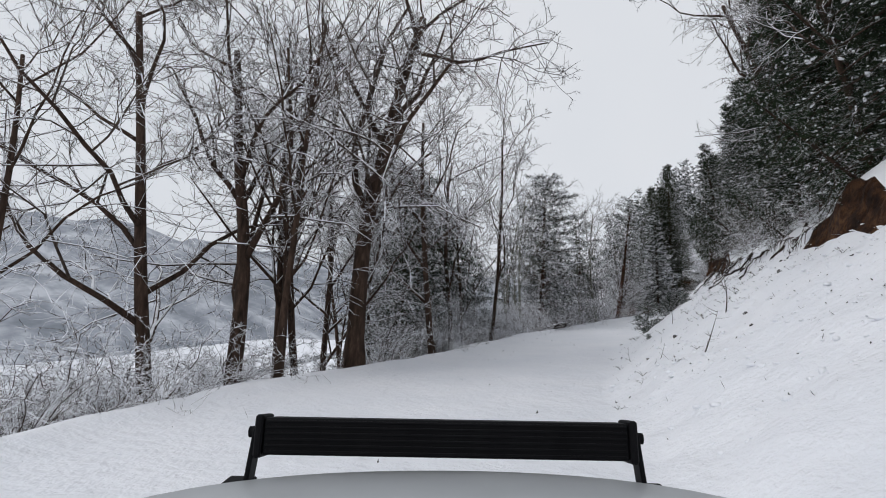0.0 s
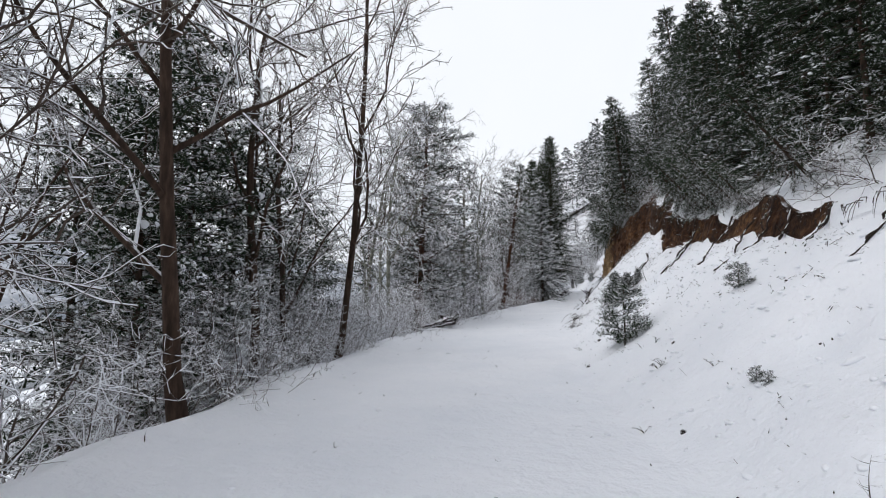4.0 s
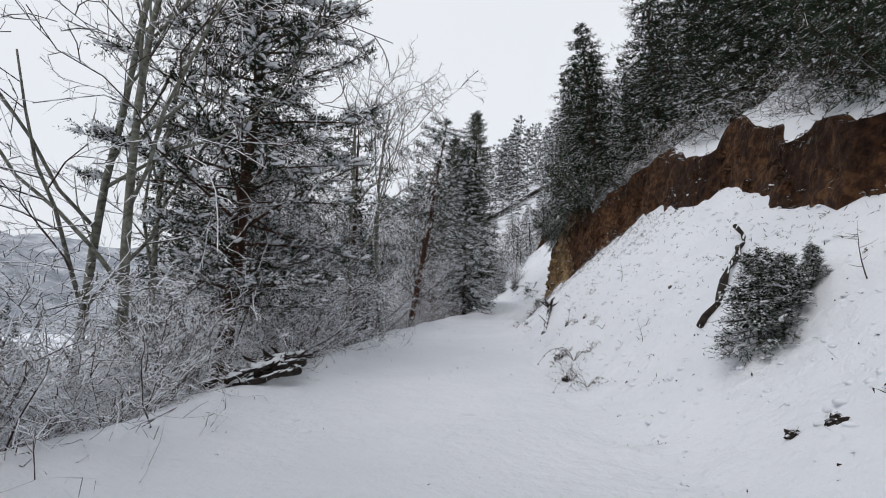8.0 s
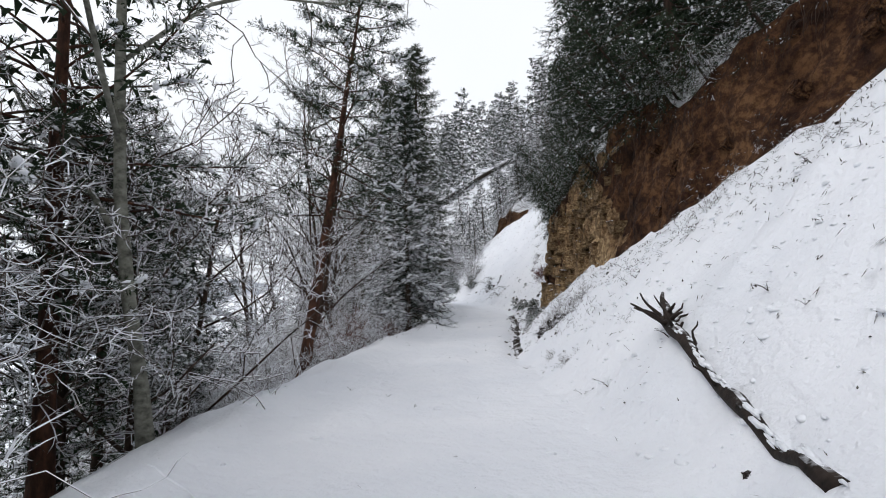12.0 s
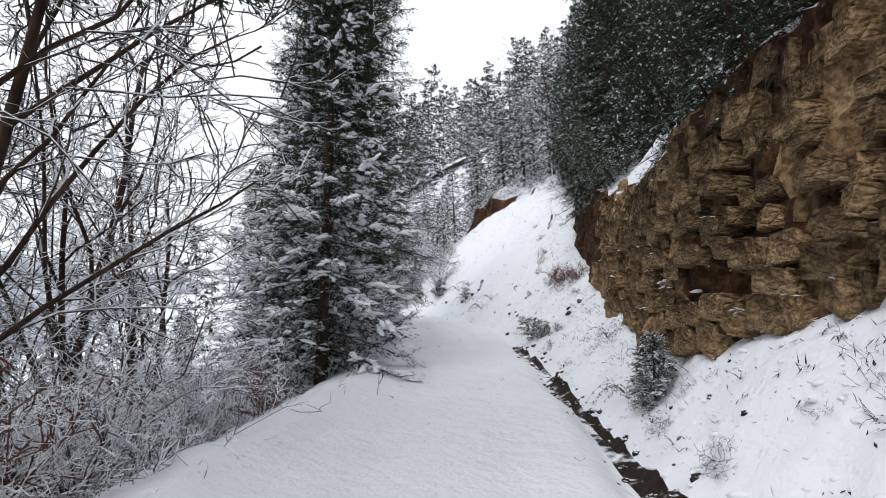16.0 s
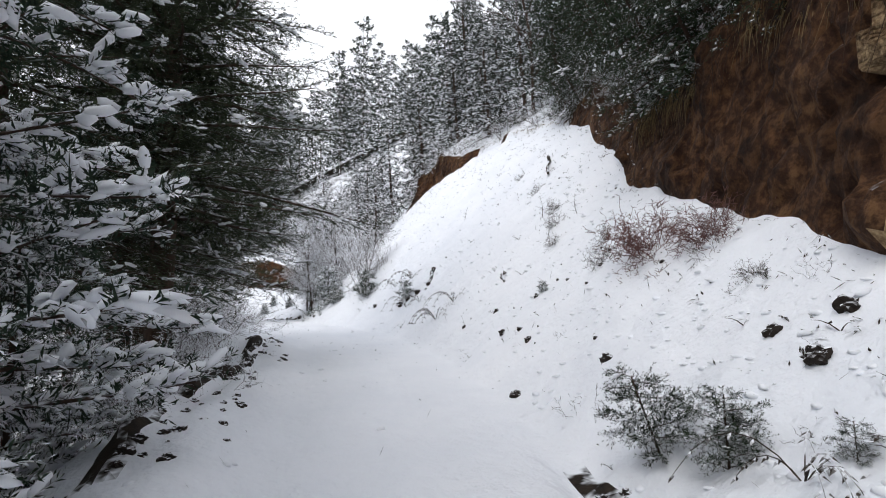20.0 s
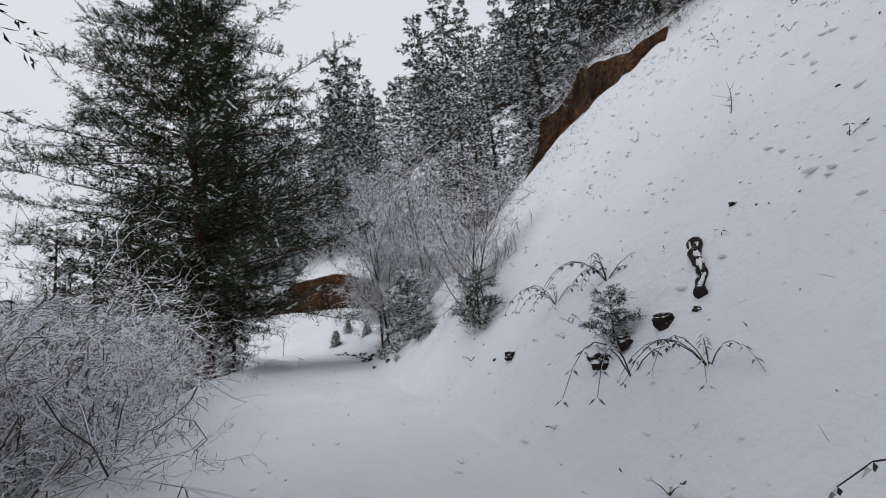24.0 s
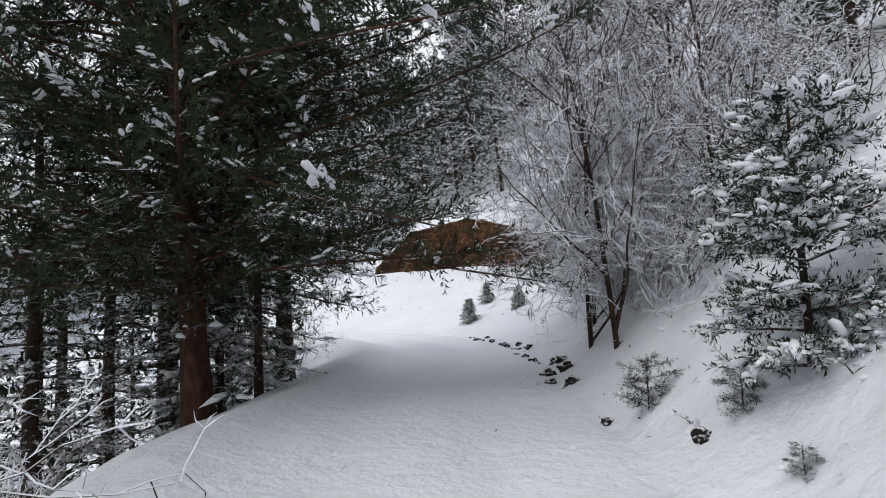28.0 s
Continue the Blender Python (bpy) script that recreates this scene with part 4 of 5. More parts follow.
for s, u in ((25.4, -5.9), (27.2, -5.7), (28.8, -5.5), (30.4, -5.4), (32.0, -5.2), (33.6, -5.0), (35.2, -5.3), (36.6, -5.0), (29.6, -7.4), (33.0, -7.2)):
    BIG_SHRUBS[int(s) % 2].put(s, u, 0.85, label="large bare shrub white with rime below the road's edge")
RUST = shrub_kind(2.0, 8, "rusty_shrub", "shrub with withered red-brown leaves", mottled("withered_leaves", [(0.3, (0.05, 0.018, 0.012)), (0.7, (0.16, 0.055, 0.035))], 8.0, 0.8, 0.0), spread=0.7, twig=0.011)
RUST.put(61.2, -3.9)
RUST.put(67.0, -3.4, 0.6)

# ---- cut side: forest above the bank, saplings and brush on the snow slope ----
for i in range(118):
    s = -4 + 134 * (i + rng.rand()) / 118
    (FROSTED[i % 2] if s > 84 else SPRUCES[i % 3]).put(s, float(along(BANK_FOOT, s)) + (rng.uniform(1.6, 3.2) if i % 2 == 0 and s > 84 else rng.uniform(3.0, 11)), rng.uniform(0.65, 1.05), lean=(0, -4))
for i in range(66):
    s = -3 + 96 * (i + 0.8 * rng.rand()) / 66
    BANK_SPRUCES[i % 3].put(s, float(along(BANK_FOOT, s)) + rng.uniform(1.0, 2.1) + (0.9 if s < 32 else 0.7 if s < 55 else 1.7 if 68.5 < s < 75.5 else 0), rng.uniform(0.7, 1.15), lean=(0, -7))
EDGE_SPRUCE = spruce(5.0, 1.9, 46, 14, 0.03, "bushy young spruce hanging over the earth bank", trunk_r=0.06, brush=2, width=0.06, load=0.35, lump=0.65, droop=0.6)
for s in [3.5, 8.5, 13, 18, 26] + [30 + 1.15 * i + 0.5 * rng.rand() for i in range(53) if not 6 < i < 20 and not 33 < i < 40]:
    EDGE_SPRUCE.put(s, float(along(BANK_FOOT, s)) + 0.55 + 0.3 * rng.rand(), 0.5 + 0.4 * rng.rand(), lean=(0, -50))
for s, d in ((5.5, 2), (9.5, 2.6), (12.5, 3), (15.5, 2), (22, 2.5), (95, 2)):
    BARES[int(s) % 4].put(s, float(along(BANK_FOOT, s)) + d, 0.75, lean=(0, -8))
for s in np.arange(77, 108, 1.1):
    SHRUBS[int(s) % 3].put(float(s), float(along(BANK_FOOT, s)) + 0.3 + 0.5 * rng.rand(), 0.4 + 0.3 * rng.rand(), lean=(0, -32), label="snow-laden bare shrub leaning out from the bank")
for s in np.arange(15, 58, 1.4):
    SHRUBS[int(s) % 3].put(float(s), float(along(BANK_FOOT, s)) + 0.6 + 0.4 * rng.rand(), 0.45 + 0.3 * rng.rand(), lean=(0, -40), label="snow-laden bare shrub leaning out from the bank")
for s in np.arange(13, 50, 1.55):
    SPRUCES[int(s * 3) % 3].put(float(s), float(along(BANK_FOOT, s)) + 1.3 + 0.8 * rng.rand(), 0.42 + 0.25 * rng.rand())
YOUNG = [pine(1.4 + 0.2 * i, 0.75, 22, 16, 0.04, "small snow-laden young pine growing on the slope", M_NEEDLE, M_BARK, inner=0.15, trunk_r=0.016, brush=3, width=0.028, load=0.4, lump=0.6, core=0.5) for i in range(2)]
YOUNG[1].put(75.9, 2.55, 0.5, 30, (0, -28), label="young pine bent down by snow at the slope's foot")
YOUNG_SPRUCE = spruce(1.5, 0.6, 40, 18, 0.03, "small young spruce dusted with snow", trunk_r=0.02, brush=3, width=0.03, load=0.5, lump=0.6, core=1.0)
for s, u, k, sc in ((27.3, 3.3, 0, 1.0), (27.6, 3.2, 1, 0.6), (19.7, 3.4, 1, 0.22), (23.7, 4.7, 0, 0.35), (20.0, 3.4, 1, 0.28), (75.2, 2.7, 0, 0.42), (74.4, 3.0, 1, 0.35), (96.5, 3.6, 0, 0.85), (99.8, 3.3, 1, 0.8), (100.4, 3.1, 0, 0.65),
                    (102.4, 2.75, 1, 0.5), (103.9, 2.5, 0, 0.4), (101.4, 2.6, 1, 0.3), (82.0, 3.9, 1, 0.35), (91.2, 3.4, 0, 0.45)):
    YOUNG[k].put(s, u, sc)
for s, u, sc in ((34.3, 3.95, 0.8), (34.5, 4.4, 0.65), (34.6, 4.8, 0.45), (31.2, 3.6, 0.25), (65.1, 2.75, 0.8), (75.4, 2.9, 0.3), (118.4, 3.6, 0.8), (117, 4.6, 0.7), (119, 5.2, 0.7)):
    YOUNG_SPRUCE.put(s, u, sc)
TALL_YOUNG = pine(2.1, 0.75, 46, 16, 0.02, "young pine on the slope with lumps of snow on every tuft", M_SNOWY, M_BARK, inner=0.1, trunk_r=0.025, brush=3, width=0.038, load=0.8, lump=1.0, core=0.2)
TALL_YOUNG.put(102.1, 3.15)
SLOPE_TREE = leafless("bare_tree", 3.4, 0.032, "small many-branched bare tree rooted in the snow slope", M_BARK, depth=3, spread=0.95, first=0.05, fork=9, twig=0.006)
SLOPE_TREE.put(97.4, 3.7)
SLOPE_TREE.put(97.7, 3.9, 0.9)
SLOPE_TREE.put(97.1, 4.0, 0.6)
for s, u, sc in ((106.4, 3.6, 0.9), (107.6, 3.4, 0.95), (108.4, 3.4, 1.0), (106.4, 4.6, 1.0), (108.6, 5.0, 1.05), (110.2, 3.6, 0.8), (104.8, 5.6, 0.8), (110.5, 6, 1.0), (107.0, 4.2, 1.0), (105.9, 3.9, 0.7)):
    BIG_SHRUBS[int(s * 10) % 2].put(s, u, sc * 1.3)
RIMED = leafless("rimed_tree", 6.2, 0.055, "many-stemmed bare tree white with rime at the slope's foot", M_BARK, depth=4, spread=0.8, first=0.06, fork=6, twig=0.009)
for s, u, sc in ((106.6, 2.9, 0.85), (107.6, 2.7, 1.0), (108.6, 3.0, 0.95), (107.4, 4.2, 1.0), (109.4, 3.8, 1.05), (106.2, 4.4, 0.8)):
    RIMED.put(s, u, sc, lean=(0, -6))
for i in range(26):
    s = 90.0 + 10.0 * (i + rng.rand()) / 26
    BRUSH[i % 2].put(s, float(along(LEFT_EDGE, s)) - 0.9 - 1.8 * rng.rand(), 0.75 + 0.3 * rng.rand())
for i in range(16):
    BRUSH[i % 2].put(rng.uniform(5, 17), -7.4 - 3.0 * rng.rand(), 0.7 + 0.4 * rng.rand())
for s, u, k in ((63.8, -5.6, 0.5), (65.2, -5.4, 0.65), (66.4, -4.9, 0.55), (67.3, -6.0, 0.7), (68.3, -5.7, 0.6), (62.6, -6.6, 0.5)):
    SLIM[int(s * 10) % 2].put(s, u, k, lean=(0, -3))
for i in range(9):
    BRUSH[i % 2].put(62 + 0.75 * i, -4.3 - 1.4 * rng.rand(), 0.7 + 0.3 * rng.rand())
for i in range(30):
    s = 23 + 23 * (i + rng.rand()) / 30
    BRUSH[i % 2].put(s, float(along(LEFT_EDGE, s)) - 1.0 - 2.4 * rng.rand(), 0.7 + 0.35 * rng.rand())
for i in range(16):
    s = 54 + 14 * (i + rng.rand()) / 16
    BRUSH[i % 2].put(s, float(along(LEFT_EDGE, s)) - 1.2 - 2.4 * rng.rand(), 0.45 + 0.3 * rng.rand())
for s, u, sc in ((109.5, 4.8, 0.45), (111.0, 5.6, 0.6), (112.4, 4.3, 0.4), (108.6, 6.8, 0.65), (113.4, 5.0, 0.5), (106.5, 6.9, 0.55)):
    FROSTED[int(s) % 2].put(s, u, sc)
for i in range(60):
    s = rng.uniform(50, 62) if i < 34 else rng.uniform(62, 80)
    t_ = float(along(BANK_FOOT, s))
    LOW_SHRUBS[i % 2].put(s, t_ - rng.uniform(0.1, 1.1) if i < 54 else rng.uniform(2.5, 3.6), rng.uniform(0.35, 0.8), lean=(0, -25))
for s, u, sc in ((37.6, 2.5, 0.8), (40.3, 2.6, 0.7), (52.4, 3.4, 0.7), (58.5, 3.0, 1.3), (57.9, 2.8, 1.1), (59.2, 3.1, 1.2), (57.2, 3.0, 1.2), (56.6, 3.3, 1.3), (57.6, 3.4, 1.3), (58.3, 3.5, 1.2), (55.8, 3.1, 1.1), (56.2, 2.8, 1.0), (59.8, 2.9, 1.0), (55.2, 3.5, 1.2), (58.9, 2.7, 0.9), (69.5, 3.0, 0.9), (67.8, 3.0, 0.8), (78.0, 4.8, 0.6), (79.9, 4.8, 0.7), (79.0, 5.0, 0.65), (78.5, 4.9, 0.7), (79.5, 4.7, 0.6), (86.9, 3.0, 0.9), (86.6, 3.4, 0.7), (91.2, 3.4, 1.0)):
    LOW_SHRUBS[int(s * 3) % 2].put(s, u, sc)
M_DROOP = snowed("drooping_twigs", [(0.3, (0.02, 0.016, 0.013)), (0.7, (0.07, 0.052, 0.042))], 8.0, 0.35, 0.8, 0.9, 5.0, 0.0)
RED_STEMS = shrub_kind(0.9, 26, "red_stemmed_shrub", "shrub of reddish bare stems hanging down the slope", mottled("red_stems", [(0.3, (0.06, 0.025, 0.022)), (0.7, (0.18, 0.08, 0.07))], 8.0, 0.8, 0.0), spread=1.2, depth=3, stem=0.008, twig=0.0045)
DROOPING = shrub_kind(1.1, 22, "drooping_shrub", "dark snow-bent shrub hanging down the slope", mat=M_DROOP, spread=1.3, depth=2, stem=0.010, twig=0.006)
for s, u, sc in ((39.3, 2.5, 0.45), (41.3, 2.7, 0.55), (41.7, 2.9, 0.4), (40.6, 3.3, 0.5), (42.4, 3.7, 0.5), (43.8, 3.4, 0.45), (44.5, 3.3, 0.4), (45.4, 4.2, 0.4), (59.4, 2.9, 0.7), (58.8, 3.0, 0.8), (58.2, 3.1, 0.8), (57.6, 3.2, 0.8), (57.0, 3.4, 0.7), (59.6, 3.3, 0.6), (58.4, 3.5, 0.7), (57.4, 3.7, 0.7), (60.2, 3.0, 0.5), (53.6, 2.5, 0.5), (55.2, 2.5, 0.45), (62.4, 2.5, 0.6), (64.0, 2.5, 0.5), (70.8, 2.6, 0.5), (73.0, 2.5, 0.6), (73.6, 2.6, 0.5), (84.6, 5.6, 0.9), (84.0, 5.3, 0.8), (83.4, 4.9, 0.7), (80.6, 4.5, 0.9), (81.2, 4.9, 0.8), (87.2, 6.6, 0.7), (89.6, 7.4, 0.7), (76.8, 4.3, 0.6)):
    DROOPING.put(s, u, sc, lean=(0, -55))
RED_STEMS.put(79.4, 4.7, lean=(0, -35))
RED_STEMS.put(78.2, 4.9, 0.8, lean=(0, -35))


# ---- brushwood below the road, too dense to count ----
def brushwood(count, s0, s1, u0, u1, seed):
    r, so = np.random.RandomState(seed), Soup()
    for s, u in zip(r.uniform(s0, s1, count), r.uniform(u0, u1, count)):
        p = np.array([float(v) for v in place(s, u)])
        h = r.uniform(0.6, 2.4)
        way = r.normal(0, 0.55, (9, 3)) + [0, 0, 1.1]
        way /= np.linalg.norm(way, axis=1)[:, None]
        ln = h * r.uniform(0.5, 1.0, 9)
        so.spindles(p + r.normal(0, 0.1, (9, 3)), way, ln, 0.016, 0.8, 0.2)
        k = r.randint(0, 9, 34)
        base = p + way[k] * (ln[k] * r.uniform(0.25, 0.95, 34))[:, None]
        so.spindles(base, way[k] + r.normal(0, 0.6, (34, 3)), h * r.uniform(0.12, 0.32, 34), 0.011, 0.8, 0.2)
    return tagged(new("brushwood", so.mesh("brushwood", M_TWIG)), "snowy brushwood thicket on the slope below the road", "brushwood", kind="stuff")


brushwood(230, 2, 36, -24, -7.2, 71)
brushwood(330, 36, 110, -14, -4.2, 72)
brushwood(170, 60, 72, -16, -4.4, 73)


# ---- the wooded hillsides farther off, too many to count ----
def forest(name, spots, label, needle):
    stock = [conifer(np.random.RandomState(50 + i), 14 + 2 * i, 3.3 + 0.2 * i, 40, 6, 0.04, width=0.42, load=0.3, lump=1.3, trunk_r=0.06, per=5) for i in range(3)]
    arrays = [[(np.concatenate(p.v), p.f, m) for p, m in zip(st, (0, 1, 2))] for st in stock]
    counts = [[np.array([f for f in fs if len(f) == 3] + [t for f in fs if len(f) > 3 for t in [(f[0], f[j], f[j + 1]) for j in range(1, len(f) - 1)]]) for _, fs, _ in a] for a in arrays]
    vs, fs, idx, n = [], [], [], 0
    for i, (s, u, k) in enumerate(spots):
        x, y, z = (float(v) for v in place(s, u))
        a = i % 3
        th = i * 2.4
        r = np.array([[math.cos(th), -math.sin(th), 0], [math.sin(th), math.cos(th), 0], [0, 0, 1]])
        for (v, _, m), f in zip(arrays[a], counts[a]):
            if m == 0:
                f = f[(f < 132).all(axis=1)]
                v = v[:132]
            vs.append(v @ r.T * k + np.array([x, y, z - 0.2]))
            fs.append(f + n)
            idx.append(np.full(len(f), m))
            n += len(v)
    v, f, idx = np.concatenate(vs), np.concatenate(fs), np.concatenate(idx)
    me = bpy.data.meshes.new(name)
    me.vertices.add(len(v))
    me.vertices.foreach_set("co", v.astype(np.float32).ravel())
    me.loops.add(len(f) * 3)
    me.loops.foreach_set("vertex_index", f.astype(np.int32).ravel())
    me.polygons.add(len(f))
    me.polygons.foreach_set("loop_start", np.arange(0, len(f) * 3, 3, dtype=np.int32))
    for m in (M_BARK, needle, M_LOAD):
        me.materials.append(m)
    me.polygons.foreach_set("material_index", idx.astype(np.int32))
    me.update(calc_edges=True)
    return tagged(new(name, me), label, "forest", kind="stuff")


def crest(x, y):
    """How high treetops reach on the hill beyond the bend."""
    return 29 + 0.9 * (x - 48) + 0.1 * (y - 127)


def hill_spots(count, s0, s1, d0, d1):
    out = []
    while len(out) < count:
        s, d, k = rng.uniform(s0, s1), rng.uniform(d0, d1), rng.uniform(0.7, 1.1)
        u = float(along(BANK_FOOT, s)) + d
        x, y, z = (float(v) for v in place(s, u))
        if s > 92:
            k = min(k, (crest(x, y) - z) / 16)
        if k > 0.45:
            out.append((s, u, k))
        else:
            count -= 0.34
    return out


forest("hillside_forest", hill_spots(130, 0, 112, 9, 55) + hill_spots(150, 112, 190, 1.2, 60), "dense snow-dusted spruce forest on the slope above the road", M_FROSTED)
low = [(s, u, k) for s, u, k in zip(rng.uniform(30, 130, 55), rng.uniform(-60, -24, 55), rng.uniform(0.55, 0.85, 55))]
low += [(s, u, k) for s, u, k in zip(rng.uniform(38, 122, 60), rng.uniform(-26, -12, 60), rng.uniform(0.4, 0.7, 60))]
low += [(s, u, k) for s, u, k in zip(rng.uniform(-20, 160, 40), rng.choice([-72, -88, -115, -140], 40) + rng.normal(0, 2, 40), rng.uniform(0.3, 0.6, 40))]
forest("valley_forest", low, "snow-dusted spruces on the slope below the road", M_NEEDLE)


def river():
    s = np.arange(-55, 240, 4.0)
    mid = -96 + 5 * np.sin(s * 0.03)
    ss, uu = np.meshgrid(s, np.array([-3.5, 0, 3.5]), indexing="ij")
    x, y, z = place(ss, uu + mid[:, None])
    z = np.tile(z.max(axis=1, keepdims=True) + 0.1, (1, 3))
    i = (np.arange(len(s) - 1)[:, None] * 3 + np.arange(2)[None]).ravel()
    me = mesh_of("river", np.stack([x, y, z], -1).reshape(-1, 3).tolist(), np.stack([i, i + 3, i + 4, i + 1], -1)[:, ::-1].tolist(), M_RIVER, True)
    return tagged(new("river", me), "dark narrow river on the snowy valley floor", "river", kind="structure")


river()


# ---- far hills across the valley ----
def far_hill(name, dist, heading, wide, tall, seed):
    n, k = 160, 30
    aa, qq = np.meshgrid(np.linspace(-1, 1, n), np.linspace(0, 1, k), indexing="ij")
    hd = radians(heading)
    c, d = (math.sin(hd), math.cos(hd)), (math.cos(hd), -math.sin(hd))
    ridge = tall * (0.75 + 0.35 * wobble(aa * 3 + seed, aa * 0 + seed, 4)) * (1 - 0.25 * aa ** 2)
    z = -30 + qq * ridge + 6 * wobble(aa * 25, qq * 9 + seed, 3) * (qq > 0)
    x = c[0] * (dist + qq * tall * 1.7) + d[0] * aa * wide
    y = c[1] * (dist + qq * tall * 1.7) + d[1] * aa * wide
    i = (np.arange(n - 1)[:, None] * k + np.arange(k - 1)[None]).ravel()
    # M_FAR carries the haze of distance in its base colour
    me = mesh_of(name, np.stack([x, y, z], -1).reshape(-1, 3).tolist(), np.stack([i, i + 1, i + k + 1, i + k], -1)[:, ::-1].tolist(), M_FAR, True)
    return tagged(new(name, me), "snow-dusted wooded hills far across the valley, haze put into their colour", "hills", kind="structure")


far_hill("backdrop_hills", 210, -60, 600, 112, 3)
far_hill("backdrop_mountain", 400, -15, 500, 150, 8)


# ---- rock face in the bank ----
def chipped_block(seed, mat):
    r = np.random.RandomState(seed)
    bm = bmesh.new()
    bmesh.ops.create_cube(bm, size=1.0)
    bmesh.ops.bevel(bm, geom=bm.edges[:], offset=0.045, segments=1, affect="EDGES")
    for v in bm.verts:
        v.co += Vector(r.normal(0, 0.065, 3))
    me = bpy.data.meshes.new("rock")
    bm.to_mesh(me)
    bm.free()
    me.materials.append(mat)
    return me


def bank_pose(s, q, out=0.0):
    """A place on the bank's face, q of the way up, with its outward direction along -x."""
    foot = float(along(BANK_FOOT, s) + 0.35 * wobble(np.array(s * 0.5), np.array(9.0), 3))
    high = float(bank_high(np.array([float(s)]))[0])
    width = 0.22 + 0.10 * high
    hd = float(np.interp(s, S_ALL, H_ALL))
    x, y, z = (float(v) for v in place(s, foot + width * q))
    z += 0.02
    return Matrix.Translation((x - out * math.cos(hd), y + out * math.sin(hd), z)) @ pose(0, 0, 0, 0, 0, -math.degrees(hd))


rock_face = tagged(new("rock_face"), "broken layered brown rock showing in the cut bank", "rock face", kind="structure")
BLOCKS = [chipped_block(i, M_ROCK) for i in range(8)]
EARTH_BLOCKS = [chipped_block(20 + i, M_EARTH) for i in range(4)]
rb = random.Random(5)
count, level = 0, 0.02
while level < 0.9:                       # courses of broken blocks, one layer on another
    layer, s = rb.uniform(0.24, 0.48), 58.0 + rb.random()
    while s < 75.5 and count < 300:
        long = rb.choice((0.25, 0.35, 0.45, 0.65)) * rb.uniform(0.8, 1.2)
        q = min((level + 0.015 * math.sin(s * 1.3)) ** 1.25, 0.93)
        if rb.random() < 0.8 * min(1, (s - 57.4) / 2.5, (76.2 - s) / 2.5):
            part("rock", BLOCKS[count % 8], rock_face, m=bank_pose(s, q, rb.uniform(-0.23, -0.06)) @ pose(0, 0, 0, rb.gauss(5, 4), rb.gauss(6, 4), rb.gauss(0, 8)) @ Matrix.Diagonal((rb.uniform(0.5, 0.7), long, layer * rb.uniform(0.75, 1.0), 1)))
            count += 1
        s += long * 0.98
    level += layer / 3.7
for i in range(26):
    s = rb.uniform(33, 57)
    part("rock", EARTH_BLOCKS[i % 4], rock_face, m=bank_pose(s, rb.random() * 0.7, rb.uniform(-0.2, -0.02)) @ pose(0, 0, 0, rb.gauss(0, 20), rb.gauss(10, 12), rb.gauss(0, 25)) @ Matrix.Diagonal((rb.uniform(0.2, 0.4), rb.uniform(0.15, 0.5), rb.uniform(0.12, 0.3), 1)))


# ---- dry grass and roots hanging over the bank's crest ----
def hanging(name, label, mat, s0, s1, count, long, thick, seed):
    r = np.random.RandomState(seed)
    so = Soup()
    for i in range(count):
        s = r.uniform(s0, s1)
        m = bank_pose(s, r.uniform(0.78, 1.0), 0.05)
        d = -(m.to_3x3() @ Vector((1, 0, 0)))
        side = m.to_3x3() @ Vector((0, 1, 0))
        p0, ln = np.array(m.translation), long * r.uniform(0.4, 1.2)
        t = np.linspace(0, 1, 5)
        k = r.normal(0, 0.25)
        reach = r.uniform(0.15, 0.5)
        pts = p0[None] + np.outer(ln * (reach * t - 0.1 * t ** 2), np.array(d)) + np.outer(ln * k * t ** 1.5, np.array(side)) + np.outer(ln * (0.25 * t - 1.1 * t ** 2), [0, 0, 1])
        so.tube(pts, thick * (1.1 - t), 3, False)
    return tagged(new(name, so.mesh(name, mat)), label, "grass", kind="stuff")


M_STRAW = snowed("dry_grass", [(0.3, (0.09, 0.06, 0.028)), (0.7, (0.26, 0.19, 0.095))], 5.0, 0.6, 0.95, 0.9, 4.0, 0.0)
M_ROOT = snowed("roots", [(0.3, (0.018, 0.012, 0.01)), (0.7, (0.06, 0.038, 0.028))], 7.0, 0.55, 0.9, 0.9, 5.0, 0.0)
hanging("hanging_grass", "dry yellow-brown grass hanging over the bank's crest", M_STRAW, 70, 82, 900, 0.75, 0.008, 3)
hanging("hanging_grass", "dry grass and moss along the crest of the bank", M_STRAW, 84, 108, 380, 0.4, 0.007, 4)
hanging("hanging_grass", "dry grass hanging over the crest of the bank", M_STRAW, 117, 128, 300, 0.6, 0.010, 8)
hanging("hanging_roots", "dark roots hanging out of the earth bank", M_ROOT, 14, 34, 220, 0.9, 0.009, 5)
hanging("hanging_roots", "dark roots hanging out of the earth bank", M_ROOT, 34, 66, 700, 0.9, 0.011, 6)
hanging("hanging_roots", "dark roots and withered stems hanging over the bank", M_ROOT, 66, 90, 520, 1.2, 0.010, 7)


# ---- clods, sprigs and stalks poking out of the snow ----
def clod(seed, size=0.095):
    r = np.random.RandomState(seed)
    bm = bmesh.new()
    bmesh.ops.create_icosphere(bm, subdivisions=3, radius=size)
    for v in bm.verts:
        n = noise.noise(v.co * 16 + Vector((seed, 0, 0))) + 0.5 * noise.noise(v.co * 45 + Vector((seed, 3, 0)))
        v.co *= 1 + 0.6 * n
        v.co.z *= 0.85
    me = bpy.data.meshes.new("clod")
    bm.to_mesh(me)
    bm.free()
    me.materials.append(M_CLOD)
    return me


